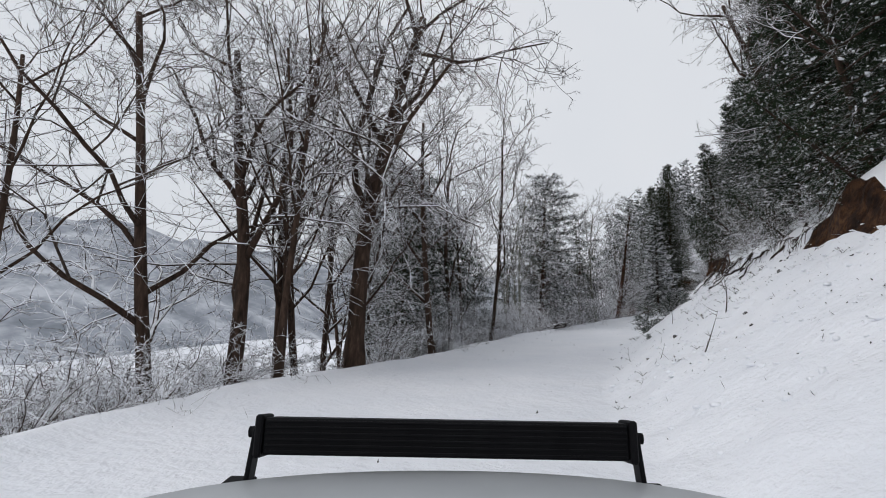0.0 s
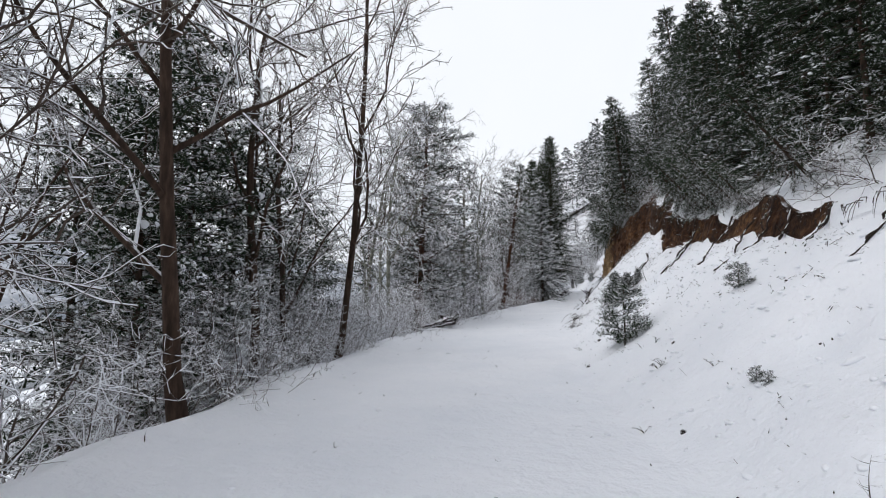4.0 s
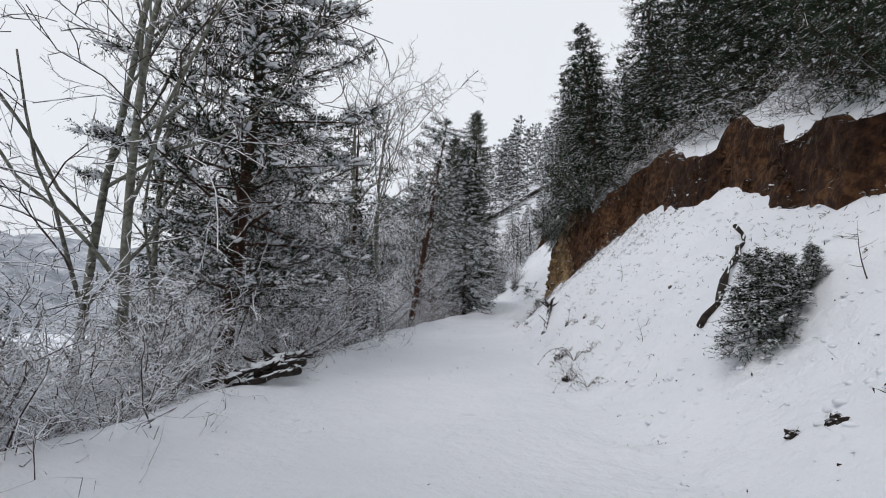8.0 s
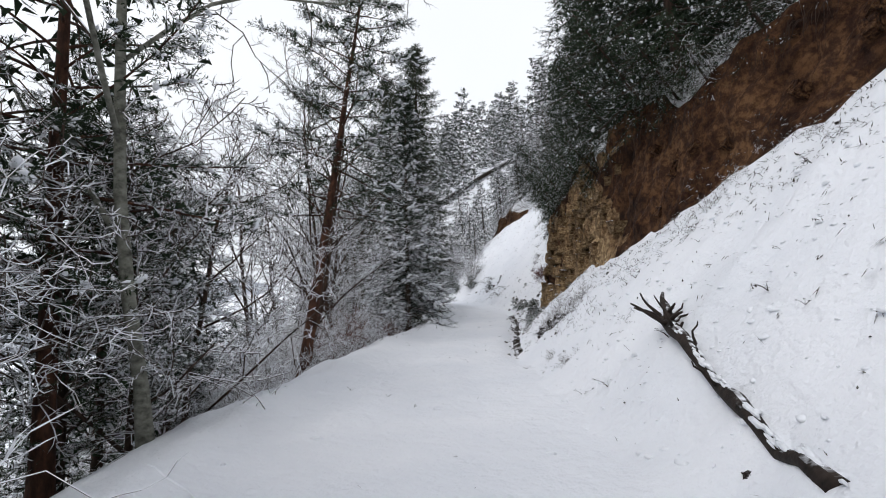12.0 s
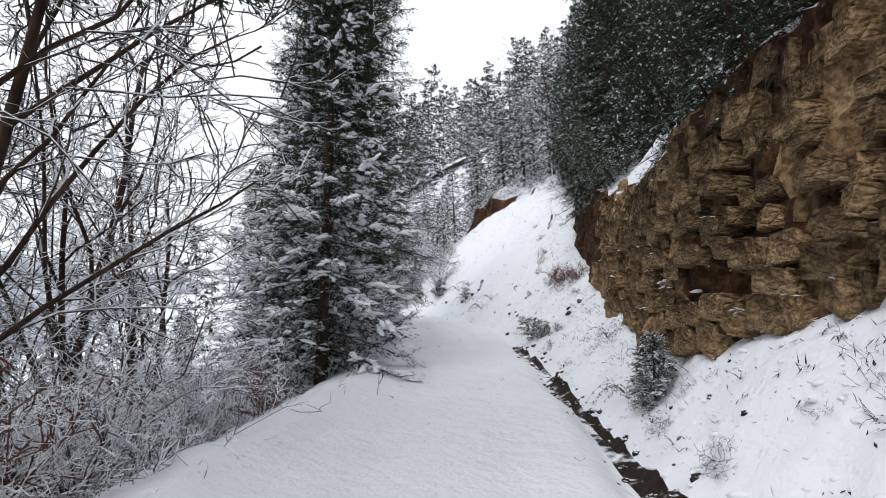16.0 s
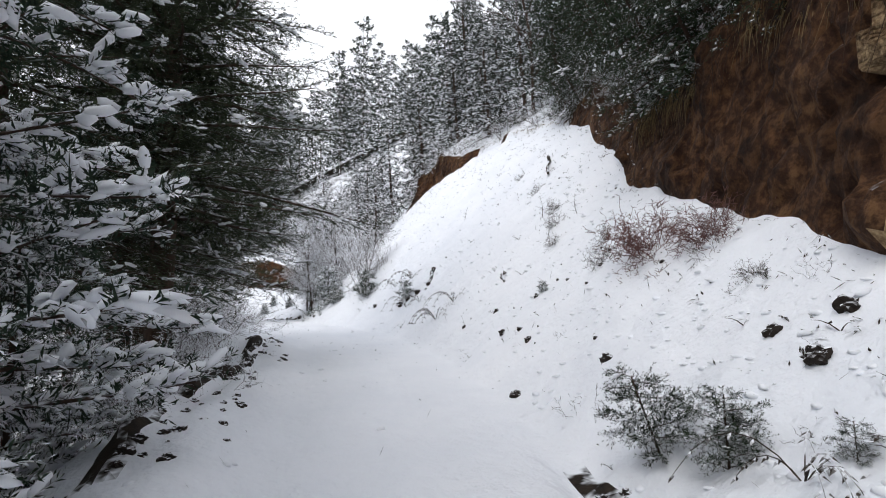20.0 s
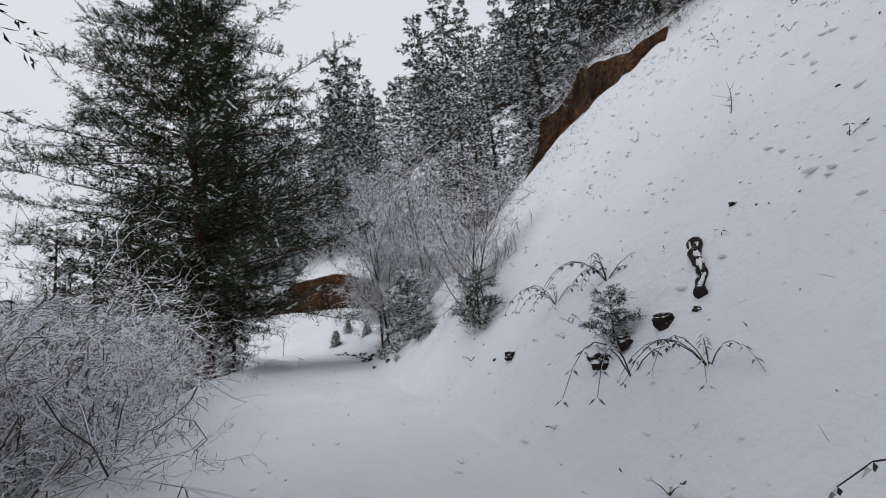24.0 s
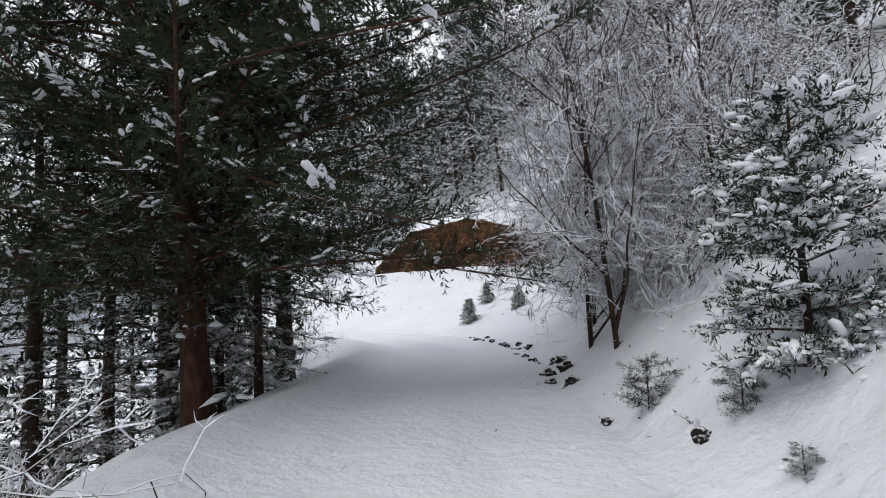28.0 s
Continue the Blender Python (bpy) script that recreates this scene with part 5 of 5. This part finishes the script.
M_CLOD = snowed("clod_earth", [(0.3, (0.010, 0.008, 0.007)), (0.7, (0.036, 0.027, 0.022))], 9.0, 0.62, 1.0, 0.95, 5.0, 0.6)
CLODS = [clod(i) for i in range(5)]
rc = random.Random(8)


def on_snow(name, me, s, u, scale, label, category, group="", sink=0.0, lean=(0, 0)):
    ob = new(name, me)
    ob.matrix_basis = spot(s, u, sink, 0, 1.0, lean) @ pose(0, 0, 0, 0, 0, rc.random() * 360) @ Matrix.Diagonal((scale, scale, scale, 1))
    return tagged(ob, label, category, group)


for s, u, sc in ((39.3, 2.45, 0.9), (41.4, 2.6, 1.3), (41.6, 2.7, 0.9), (44.4, 3.2, 0.6), (43.6, 3.6, 0.6), (58.7, 2.75, 2.4), (58.2, 2.95, 2.2), (59.2, 2.8, 1.6), (57.8, 3.1, 1.8), (82.1, 3.8, 0.6), (81.3, 3.1, 0.55), (82.0, 3.0, 0.8), (93.6, 3.0, 0.9), (91.2, 3.2, 1.5), (91.0, 3.4, 1.2), (90.5, 3.6, 1.2),
                 (84.3, 2.9, 0.6), (83.4, 3.4, 0.7), (75.3, 3.6, 1.1), (76.0, 3.8, 0.9), (75.4, 4.0, 1.0), (78.0, 3.1, 0.8), (80.6, 3.0, 0.7), (79.3, 2.3, 0.9), (32.2, 3.5, 0.9), (32.5, 3.3, 0.8), (30.0, 3.0, 0.6), (102.6, 2.5, 0.9), (104.5, 2.2, 0.8), (106.5, 2.2, 1.2), (107.6, 2.3, 1.4), (108.6, 2.4, 1.3)):
    on_snow("clod", rc.choice(CLODS), s, u, sc, "dark clod of earth capped with snow", "clod", "clods on the slope")
for i in range(110):
    s = rc.uniform(4, 108)
    on_snow("clod", rc.choice(CLODS), s, rc.uniform(2.1, min(7.5, float(along(BANK_FOOT, s)))), rc.uniform(0.15, 0.5), "small dark clod half buried in the snow", "clod", "clods on the slope", 0.01)
for i in range(80):
    s = 76.5 + 12 * rc.random()
    on_snow("clod", rc.choice(CLODS), s, float(along(LEFT_EDGE, s)) + rc.uniform(0.1, 0.9) ** 1.5, rc.uniform(0.2, 0.8), "dark clod of soil lying along the road's edge", "clod", "clods on the slope", 0.01)
for i in range(46):
    s = 106.5 + 11 * i / 46 + rc.uniform(-0.1, 0.1)
    on_snow("clod", rc.choice(CLODS), s, 2.15 + rc.gauss(0, 0.14), rc.uniform(0.3, 1.1), "dark stone half covered with snow at the slope's foot", "stone", "ditch stones", 0.02)
for i in range(130):
    s = 58 + 18 * i / 130 + rc.uniform(-0.1, 0.1)
    on_snow("clod", rc.choice(CLODS), s, 2.0 + rc.gauss(0, 0.17), rc.uniform(0.15, 0.8), "wet dark stone lying in the roadside ditch", "stone", "ditch stones", 0.02)


def stalk_mesh(seed, kind):
    r = np.random.RandomState(seed)
    so = Soup()
    if kind == "sprig":
        for i in range(r.randint(2, 5)):
            a = r.rand() * 6.28
            t = np.linspace(0, 1, 4)
            ln = r.uniform(0.12, 0.35)
            so.tube(np.column_stack([math.cos(a) * ln * t * 0.8, math.sin(a) * ln * t * 0.8, ln * (0.9 * t - 0.5 * t ** 2)]) - np.array([0, 0, 0.02]), 0.008 * (1.2 - t), 3, False)
            tip = np.array([math.cos(a) * ln * 0.7, math.sin(a) * ln * 0.7, ln * 0.4])
            so.spindles([tip] * 3, r.normal(0, 1, (3, 3)) * [1, 1, 0.3], 0.09, 0.022)
    elif kind == "arch":
        for i in range(9):
            a = r.rand() * 6.28
            t = np.linspace(0, 1, 7)
            ln = r.uniform(0.5, 1.0)
            z = ln * (1.5 * t - 1.55 * t ** 2)
            pts = np.column_stack([math.cos(a) * ln * t, math.sin(a) * ln * t, z - 0.03])
            so.tube(pts, 0.007 * (1.1 - 0.7 * t), 3, False)
            for j in range(2, 7):
                so.spindles([pts[j]] * 2, [[math.cos(a + 1.2), math.sin(a + 1.2), -0.8], [math.cos(a - 1.2), math.sin(a - 1.2), -0.8]], 0.10, 0.016)
    return so.mesh("plant", M_STALK)


M_STALK = snowed("dark_stalks", [(0.3, (0.02, 0.016, 0.013)), (0.7, (0.075, 0.058, 0.045))], 9.0, 0.45, 0.85, 0.9, 6.0, 0.0)
SPRIGS = [stalk_mesh(i, "sprig") for i in range(6)]
ARCHES = [stalk_mesh(20 + i, "arch") for i in range(3)]


def dead_sapling(seed):
    """A thin dead stem with side branches, each a part."""
    r = np.random.RandomState(seed)
    e = new("dead_sapling")
    t = np.linspace(0, 1, 6)
    pts = np.column_stack([0.08 * np.sin(t * 3), 0.1 * t, r.uniform(0.9, 1.3) * t - 0.1])
    so = Soup()
    so.tube(pts, 0.014 * (1.15 - t), 4, False)
    part("stem", so.mesh("stem", M_STALK), e)
    for j in range(9):
        w, a, ln, q = r.uniform(0.25, 1), r.rand() * 6.28, r.uniform(0.15, 0.42), np.linspace(0, 1, 4)
        b = np.array([np.interp(w, t, pts[:, k]) for k in range(3)])
        so = Soup()
        so.tube(b + np.column_stack([math.cos(a) * ln * q, math.sin(a) * ln * q, ln * (0.1 * q + 0.25 * q ** 2)]), 0.006 * (1.15 - q), 3, False)
        part("branch", so.mesh("branch", M_STALK), e)
    return tagged(e, "thin dead sapling standing out of the snow", "sapling", "dead saplings")


DEAD = [Kind(lambda seed=40 + i: dead_sapling(seed)) for i in range(3)]
for s, u, sc in ((10.2, 3.6, 0.8), (12.1, 4.4, 0.9), (17.0, 2.8, 0.5), (18.0, 4.0, 0.7), (16.0, 5.2, 0.8), (43.5, 4.6, 0.8), (85.0, 5.4, 0.8), (83.9, 5.0, 0.9), (83.5, 5.6, 0.7), (91.9, 6.2, 0.9), (84.3, 2.9, 0.4), (33.9, 5.0, 0.8), (38.2, 3.7, 0.5), (44.6, 3.3, 0.6), (12.2, 3.2, 0.5)):
    DEAD[int(s * 7) % 3].put(s, u, sc, lean=(rc.gauss(0, 8), rc.gauss(0, 8)), sink=0.0)
for s, u, sc in ((86.9, 2.95, 1.1), (86.6, 3.4, 1.0), (89.5, 3.3, 0.9), (93.4, 3.8, 1.0), (92.2, 4.0, 1.1), (90.6, 3.2, 1.2), (69.2, 3.1, 0.7), (40.5, 2.8, 0.9), (37.9, 2.6, 0.7), (65.8, 2.6, 0.7), (74.6, 2.8, 0.8)):
    on_snow("arched_plant", rc.choice(ARCHES), s, u, sc, "withered plant with arched snow-tipped stalks", "plant")
for i in range(270):
    s = rc.uniform(8, 109)
    on_snow("sprig", rc.choice(SPRIGS), s, rc.uniform(2.2, min(8.5, float(along(BANK_FOOT, s)) - 0.1)), rc.uniform(0.3, 0.8), "dark withered sprig poking out of the snow", "plant", "sprigs in the snow")
for i in range(60):
    s = rc.uniform(16, 108)
    on_snow("sprig", rc.choice(SPRIGS), s, rc.uniform(float(along(LEFT_EDGE, s)) + 0.1, 2.0), rc.uniform(0.12, 0.35), "small dark twig lying on the snowy road", "twig", "twigs on the road", 0.0)


# ---- crumbs of snow rolled down the slope, and litter lying on it ----
def slope_scatter(r, count, low=2.15, road=0.0):
    s = r.uniform(6, 110, count)
    foot = along(BANK_FOOT, s)
    u = low + (foot - low - 0.05) * r.rand(count) ** 0.8
    on_road = r.rand(count) < road
    u = np.where(on_road, along(LEFT_EDGE, s) + 0.3 + r.rand(count) * (2.0 - along(LEFT_EDGE, s)), u)
    return np.column_stack(place(s, u)), on_road


def snow_crumbs():
    r, so = np.random.RandomState(61), Soup()
    p, flat = slope_scatter(r, 5600, road=0.06)
    size = 0.012 + 0.05 * r.rand(len(p)) ** 3
    so.lumps(p - np.array([0, 0, 0.004]), r.normal(0, 1, (len(p), 3)) * [1, 1, 0.1], size * r.uniform(2, 4, len(p)), size, r)
    return tagged(new("snow_crumbs", so.mesh("snow_crumbs", M_LOAD, True)), "small crumbs of snow rolled down the slope", "snow", kind="stuff")


def litter():
    r, so = np.random.RandomState(62), Soup()
    p, flat = slope_scatter(r, 5600, road=0.07)
    way = r.normal(0, 1, (len(p), 3)) * [1, 1, 0.35] + [0, 0, 0.25]
    long = np.where(r.rand(len(p)) < 0.2, r.uniform(0.08, 0.22, len(p)), r.uniform(0.025, 0.085, len(p)))
    so.spindles(p, way, long, np.where(long > 0.075, 0.005, long * 0.22))
    return tagged(new("litter", so.mesh("litter", M_STALK)), "dark twigs and dead leaves strewn over the snow", "litter", kind="stuff")


snow_crumbs()
litter()


# ---- withered grass flattened down the slope by the snow ----
def slope_grass():
    r, so = np.random.RandomState(63), Soup()
    for s0, s1, near, far, count in ((44, 55, 0.0, 1.5, 480), (55, 63, 0.0, 0.9, 160), (34, 55, 0.0, 3.2, 330), (64, 86, 0.0, 1.1, 200), (84, 104, 0.0, 2.6, 260), (12, 36, 0.0, 1.8, 220), (104, 130, 0.0, 5.0, 200)):
        s = r.uniform(s0, s1, count)
        u = np.maximum(along(BANK_FOOT, s) - near - (far - near) * r.rand(count) ** 1.4, 2.3)
        p = np.column_stack(place(s, u))
        q = np.column_stack(place(s, u - 0.2))
        down = q - p
        down /= np.linalg.norm(down, axis=1)[:, None]
        for k in range(5):
            way = down + r.normal(0, 0.6, p.shape) + [0, 0, 0.1]
            so.spindles(p + r.normal(0, 0.04, p.shape) * [1, 1, 0.2], way, r.uniform(0.04, 0.15, count), 0.008, 0.7, 0.3)
    return tagged(new("withered_grass", so.mesh("withered_grass", M_STALK)), "withered straw grass pressed down the slope, flecked with snow", "grass", kind="stuff")


slope_grass()


# ---- fallen timber ----
M_WET_BARK = snowed("wet_bark", [(0.3, (0.010, 0.008, 0.007)), (0.7, (0.045, 0.032, 0.026))], 8.0, 0.85, 1.15, 0.8, 5.0, 0.9)


def log_thing(name, label, ends, r0, r1, seed, forks=(), wob=0.08):
    r = np.random.RandomState(seed)
    e = new(name)
    (s0, u0, h0), (s1, u1, h1) = ends
    n = 12
    t = np.linspace(0, 1, n)
    x, y, z = place(s0 + (s1 - s0) * t, u0 + (u1 - u0) * t)
    pts = np.column_stack([x, y, z + h0 + (h1 - h0) * t])
    pts[:, :] += np.cumsum(r.normal(0, wob / 3, (n, 3)), axis=0) * [1, 1, 0.25]
    o = pts[0].copy()
    e.location = o
    so = Soup()
    so.tube(pts - o, r0 + (r1 - r0) * t + r.normal(0, 0.006 + 0.1 * r0, n), 10)
    part("stem", so.mesh("stem", M_WET_BARK, True), e)
    for i, (w, d, ln, rad) in enumerate(forks):
        b = np.array([np.interp(w, t, pts[:, k]) for k in range(3)]) - o
        q = np.linspace(0, 1, 6)
        f = Soup()
        f.tube(b + np.outer(q * ln, d) + np.cumsum(r.normal(0, 0.02, (6, 3)), axis=0), rad * (1.1 - 0.8 * q), 7)
        part("branch", f.mesh("branch", M_WET_BARK, True), e)
    k = int(8 + 22 * abs(s1 - s0))
    w = r.uniform(0, 1, k)
    on = np.column_stack([np.interp(w, t, pts[:, c]) for c in range(3)]) - o
    lie = np.repeat((pts[-1] - pts[0])[None], k, 0) + r.normal(0, 0.12, (k, 3))
    snow = Soup()
    snow.lumps(on + np.column_stack([r.normal(0, 0.3 * r0, (k, 2)), np.full(k, 0.8 * r0)]), lie, r.uniform(0.08, 0.3, k), np.full(k, 0.42 * r0) * r.uniform(0.4, 1.2, k), r)
    part("snow_cap", snow.mesh("snow_cap", M_LOAD, True), e, "snow lying along the wood")["kind"] = "stuff"
    return tagged(e, label, "log")


log_thing("fallen_tree", "dark fallen tree trunk with snow on top lying downslope", ((50.9, 3.35, 0.20), (46.4, 2.72, -0.02)), 0.075, 0.06, 1,
          tuple((0.02 + 0.02 * i, (math.cos(i * 2.1) * 0.8, math.sin(i * 2.1) * 0.8, 0.15 + 0.12 * (i % 4)), 0.3 + 0.1 * (i % 4), 0.03 + 0.008 * (i % 3)) for i in range(9)) + ((0.12, (0.5, 0.55, 0.35), 1.1, 0.07), (0.2, (-0.2, 0.3, 0.6), 0.7, 0.025), (0.35, (0.3, -0.2, 0.5), 0.6, 0.02), (0.55, (-0.5, 0.1, 0.5), 0.6, 0.02), (0.1, (0.1, 0.6, 0.5), 0.8, 0.03)), 0.018)
log_thing("bare_root", "dark twisted root hanging from the bank down the snow", ((38.7, 5.7, 0.3), (36.8, 4.2, 0.06)), 0.045, 0.055, 2, ((0.4, (0.3, 0.1, 0.5), 0.5, 0.025),), 0.22)
log_thing("uprooted_stump", "uprooted black stump with tangled roots and snow on top", ((38.2, -3.0, 0.22), (36.7, -3.25, 0.16)), 0.15, 0.10, 3,
          tuple((0.02 + 0.9 * (i % 7) / 7, (math.cos(i * 1.9) * 0.75, math.sin(i * 1.9) * 0.75, 0.05 + 0.4 * (i % 3) / 2), 0.4 + 0.12 * (i % 4), 0.03 + 0.014 * (i % 3)) for i in range(20)), 0.3)
for i in range(7):                       # roots and limbs torn out with it
    log_thing("torn_root", "black torn root with snow lying along it", ((38.3 - 0.22 * i, -2.95 + 0.12 * (i % 3), 0.12 + 0.08 * (i % 3)), (37.4 - 0.25 * i, -3.5 + 0.1 * (i % 2), 0.05 + 0.1 * (i % 2))), 0.05 + 0.012 * (i % 3), 0.03, 60 + i,
              ((0.4, (0.5 - 0.3 * (i % 3), 0.4, 0.4), 0.35, 0.02), (0.7, (-0.4, 0.3 * (i % 2), 0.5), 0.3, 0.016)), 0.2)
log_thing("short_log", "short dark log lying across the snow slope", ((90.8, 4.35, 0.06), (90.2, 3.95, 0.06)), 0.07, 0.06, 4)
log_thing("fallen_pole", "thin fallen pole lying high on the snow slope", ((88.6, 7.9, 0.06), (87.2, 7.0, 0.06)), 0.05, 0.03, 5)
log_thing("fallen_pole", "thin fallen pole lying on the snow", ((84.6, 4.1, 0.04), (84.2, 3.8, 0.04)), 0.035, 0.02, 6)
for i in range(15):
    s = 14 + 20 * (i + rc.random()) / 15
    f0 = float(along(BANK_FOOT, s))
    log_thing("broken_branch", "dark broken branch sticking out of the snow under the bank", ((s + rc.uniform(-0.3, 0.3), f0 + 0.1, 0.15), (s - rc.uniform(0.2, 0.6), f0 - rc.uniform(0.5, 1.1), 0.02)), 0.026, 0.014, 100 + i, ((0.4, (rc.gauss(0, 0.4), rc.gauss(0, 0.4), 0.6), 0.35, 0.012),), 0.12)


# ---- the car, standing at the start of the road ----
def shaped(sections, mat, smooth=True):
    """A closed hull through rings of equal length."""
    v = [p for ring in sections for p in ring]
    k = len(sections[0])
    f = [(i * k + j, i * k + (j + 1) % k, (i + 1) * k + (j + 1) % k, (i + 1) * k + j) for i in range(len(sections) - 1) for j in range(k)]
    f += [tuple(reversed(range(k))), tuple((len(sections) - 1) * k + j for j in range(k))]
    return mesh_of("hull", v, f, mat, smooth)


def rounded_box(sx, sy, sz, bevel, mat, seg=3):
    bm = bmesh.new()
    bmesh.ops.create_cube(bm, size=1.0)
    for v in bm.verts:
        v.co = Vector((v.co.x * sx, v.co.y * sy, v.co.z * sz))
    bmesh.ops.bevel(bm, geom=bm.edges[:], offset=bevel, segments=seg, affect="EDGES", profile=0.6)
    me = bpy.data.meshes.new("box")
    bm.to_mesh(me)
    bm.free()
    me.materials.append(mat)
    return me


def lathe(profile, mat, n=32):
    v = [(x, r * math.cos(2 * math.pi * i / n), r * math.sin(2 * math.pi * i / n)) for x, r in profile for i in range(n)]
    f = [(j * n + i, j * n + (i + 1) % n, (j + 1) * n + (i + 1) % n, (j + 1) * n + i) for j in range(len(profile) - 1) for i in range(n)]
    f += [tuple(range(n)), tuple((len(profile) - 1) * n + i for i in reversed(range(n)))]
    return mesh_of("lathe", v, f, mat, True)


def build_car():
    paint = mottled("grey_paint", [(0.3, (0.42, 0.44, 0.46)), (0.7, (0.50, 0.52, 0.54))], 3.0, 0.32, 0.05, 0.002)
    black = mottled("black_housing", [(0.3, (0.004, 0.004, 0.005)), (0.7, (0.008, 0.008, 0.009))], 30, 0.55, 0.1, 0.001)
    black.node_tree.nodes["Principled BSDF"].inputs["Specular IOR Level"].default_value = 0.08
    rubber = mottled("rubber", [(0.3, (0.015, 0.015, 0.015)), (0.7, (0.03, 0.03, 0.03))], 40, 0.9, 0.3, 0.003)
    steel = mottled("steel", [(0.3, (0.3, 0.3, 0.31)), (0.7, (0.45, 0.45, 0.46))], 20, 0.4, 0.1, 0.002, metal=0.8)
    glass = mottled("tinted_glass", [(0.3, (0.012, 0.016, 0.018)), (0.7, (0.018, 0.022, 0.025))], 2, 0.06, 0.0)
    car = tagged(new("car"), "grey car with black roof light bar on the snowy road", "car")

    def ring(y, half, bottom, top, soft=0.12, n=8):
        """Rounded rectangle across the car at y."""
        out = []
        for cx, cz, a0 in ((half - soft, top - soft, 0), (-half + soft, top - soft, 90), (-half + soft, bottom + soft, 180), (half - soft, bottom + soft, 270)):
            for j in range(n // 2):
                a = radians(a0 + 90 * j / (n // 2 - 1))
                out.append((cx + soft * math.cos(a), y, cz + soft * math.sin(a)))
        return out

    part("body", shaped([ring(-1.95, 0.70, 0.40, 0.90), ring(-1.85, 0.80, 0.30, 0.98), ring(-1.0, 0.83, 0.27, 0.98), ring(0.8, 0.83, 0.27, 0.98), ring(1.45, 0.82, 0.27, 0.96), ring(2.0, 0.79, 0.28, 0.90), ring(2.22, 0.72, 0.34, 0.82), ring(2.28, 0.62, 0.42, 0.72)], paint), car)
    part("cabin", shaped([ring(-1.84, 0.72, 0.93, 1.05, 0.05), ring(-1.60, 0.68, 0.93, 1.38, 0.1), ring(-1.3, 0.655, 0.93, 1.435, 0.1), ring(0.70, 0.655, 0.93, 1.425, 0.1), ring(0.85, 0.665, 0.93, 1.36, 0.1), ring(1.42, 0.73, 0.93, 0.99, 0.03)], glass), car, "dark tinted windows")
    # roof skin with a rounded front edge
    n, k = 27, 30
    grid = []
    for i in range(n):
        x = -0.62 + 1.24 * i / (n - 1)
        front = 0.935 - 0.17 * abs(x / 0.62) ** 3.0
        for j in range(k):
            q = j / (k - 1)
            y = -1.72 + (front + 1.72) * q
            z = 1.532 - 0.055 * (x / 0.62) ** 2 - 0.05 * abs(x / 0.62) ** 6 - 0.012 * ((y + 0.3) / 1.3) ** 2 - 0.03 * max(0, (y - front + 0.10) / 0.10) ** 2
            grid.append((x, y, z))
    top = len(grid)
    grid += [(x * 0.99, y - 0.02 * (y > 0), z - 0.05) for x, y, z in grid]
    f = [(i * k + j, (i + 1) * k + j, (i + 1) * k + j + 1, i * k + j + 1) for i in range(n - 1) for j in range(k - 1)]
    f += [tuple(top + v for v in reversed(q)) for q in f]
    rim = [i * k for i in range(n)] + [(n - 1) * k + j for j in range(1, k)] + [i * k + k - 1 for i in range(n - 2, -1, -1)] + [j for j in range(k - 2, 0, -1)]
    f += [(rim[i], top + rim[i], top + rim[(i + 1) % len(rim)], rim[(i + 1) % len(rim)]) for i in range(len(rim))]
    part("roof", mesh_of("roof", grid, f, paint, True), car, "wet grey roof panel")
    for x in (-0.74, 0.74):
        for y in (-1.25, 1.35):
            w = part("wheel", lathe([(-0.09, 0.22), (-0.1, 0.29), (-0.06, 0.325), (0.06, 0.325), (0.1, 0.29), (0.09, 0.22)], rubber), car, "black tyre", pose(x, y, 0.32))
            part("rim", lathe([(-0.095, 0.20), (-0.07, 0.215), (0.07, 0.215), (0.095, 0.20)], steel, 24), w, "steel wheel rim")
    for x in (-0.56, 0.56):
        part("headlight", rounded_box(0.26, 0.10, 0.16, 0.04, glass), car, "clear headlight", pose(x, 2.21, 0.70))
    # light bar: ribbed housing, end caps, two brackets
    bar = part("light_bar", rounded_box(0.508, 0.046, 0.050, 0.006, black), car, "black ribbed light bar")
    bar.matrix_basis = pose(0.005, 0.858, 1.563, -9, 0.7, 0)
    for i in range(6):
        part("fin", rounded_box(0.500, 0.020, 0.0035, 0.001, black, 1), bar, m=pose(0, -0.0155, -0.02 + 0.008 * i))
    for sx in (-1, 1):
        part("end_cap", rounded_box(0.012, 0.056, 0.058, 0.006, black), bar, m=pose(sx * 0.259, 0, 0))
        part("bracket", rounded_box(0.007, 0.030, 0.078, 0.003, black), bar, m=pose(sx * 0.271, 0, -0.030, 0, -sx * 6, 0))
        part("foot", rounded_box(0.040, 0.045, 0.016, 0.005, black), bar, m=pose(sx * 0.288, 0, -0.068, 9, 0, 0))
        part("bolt", lathe([(-0.004, 0.008), (0.004, 0.008)], black, 10), bar, m=pose(sx * 0.275, 0, 0.004))
    car.matrix_basis = pose(0, 0, 0.3, 1.2, 0, 0)
    return car


build_car()
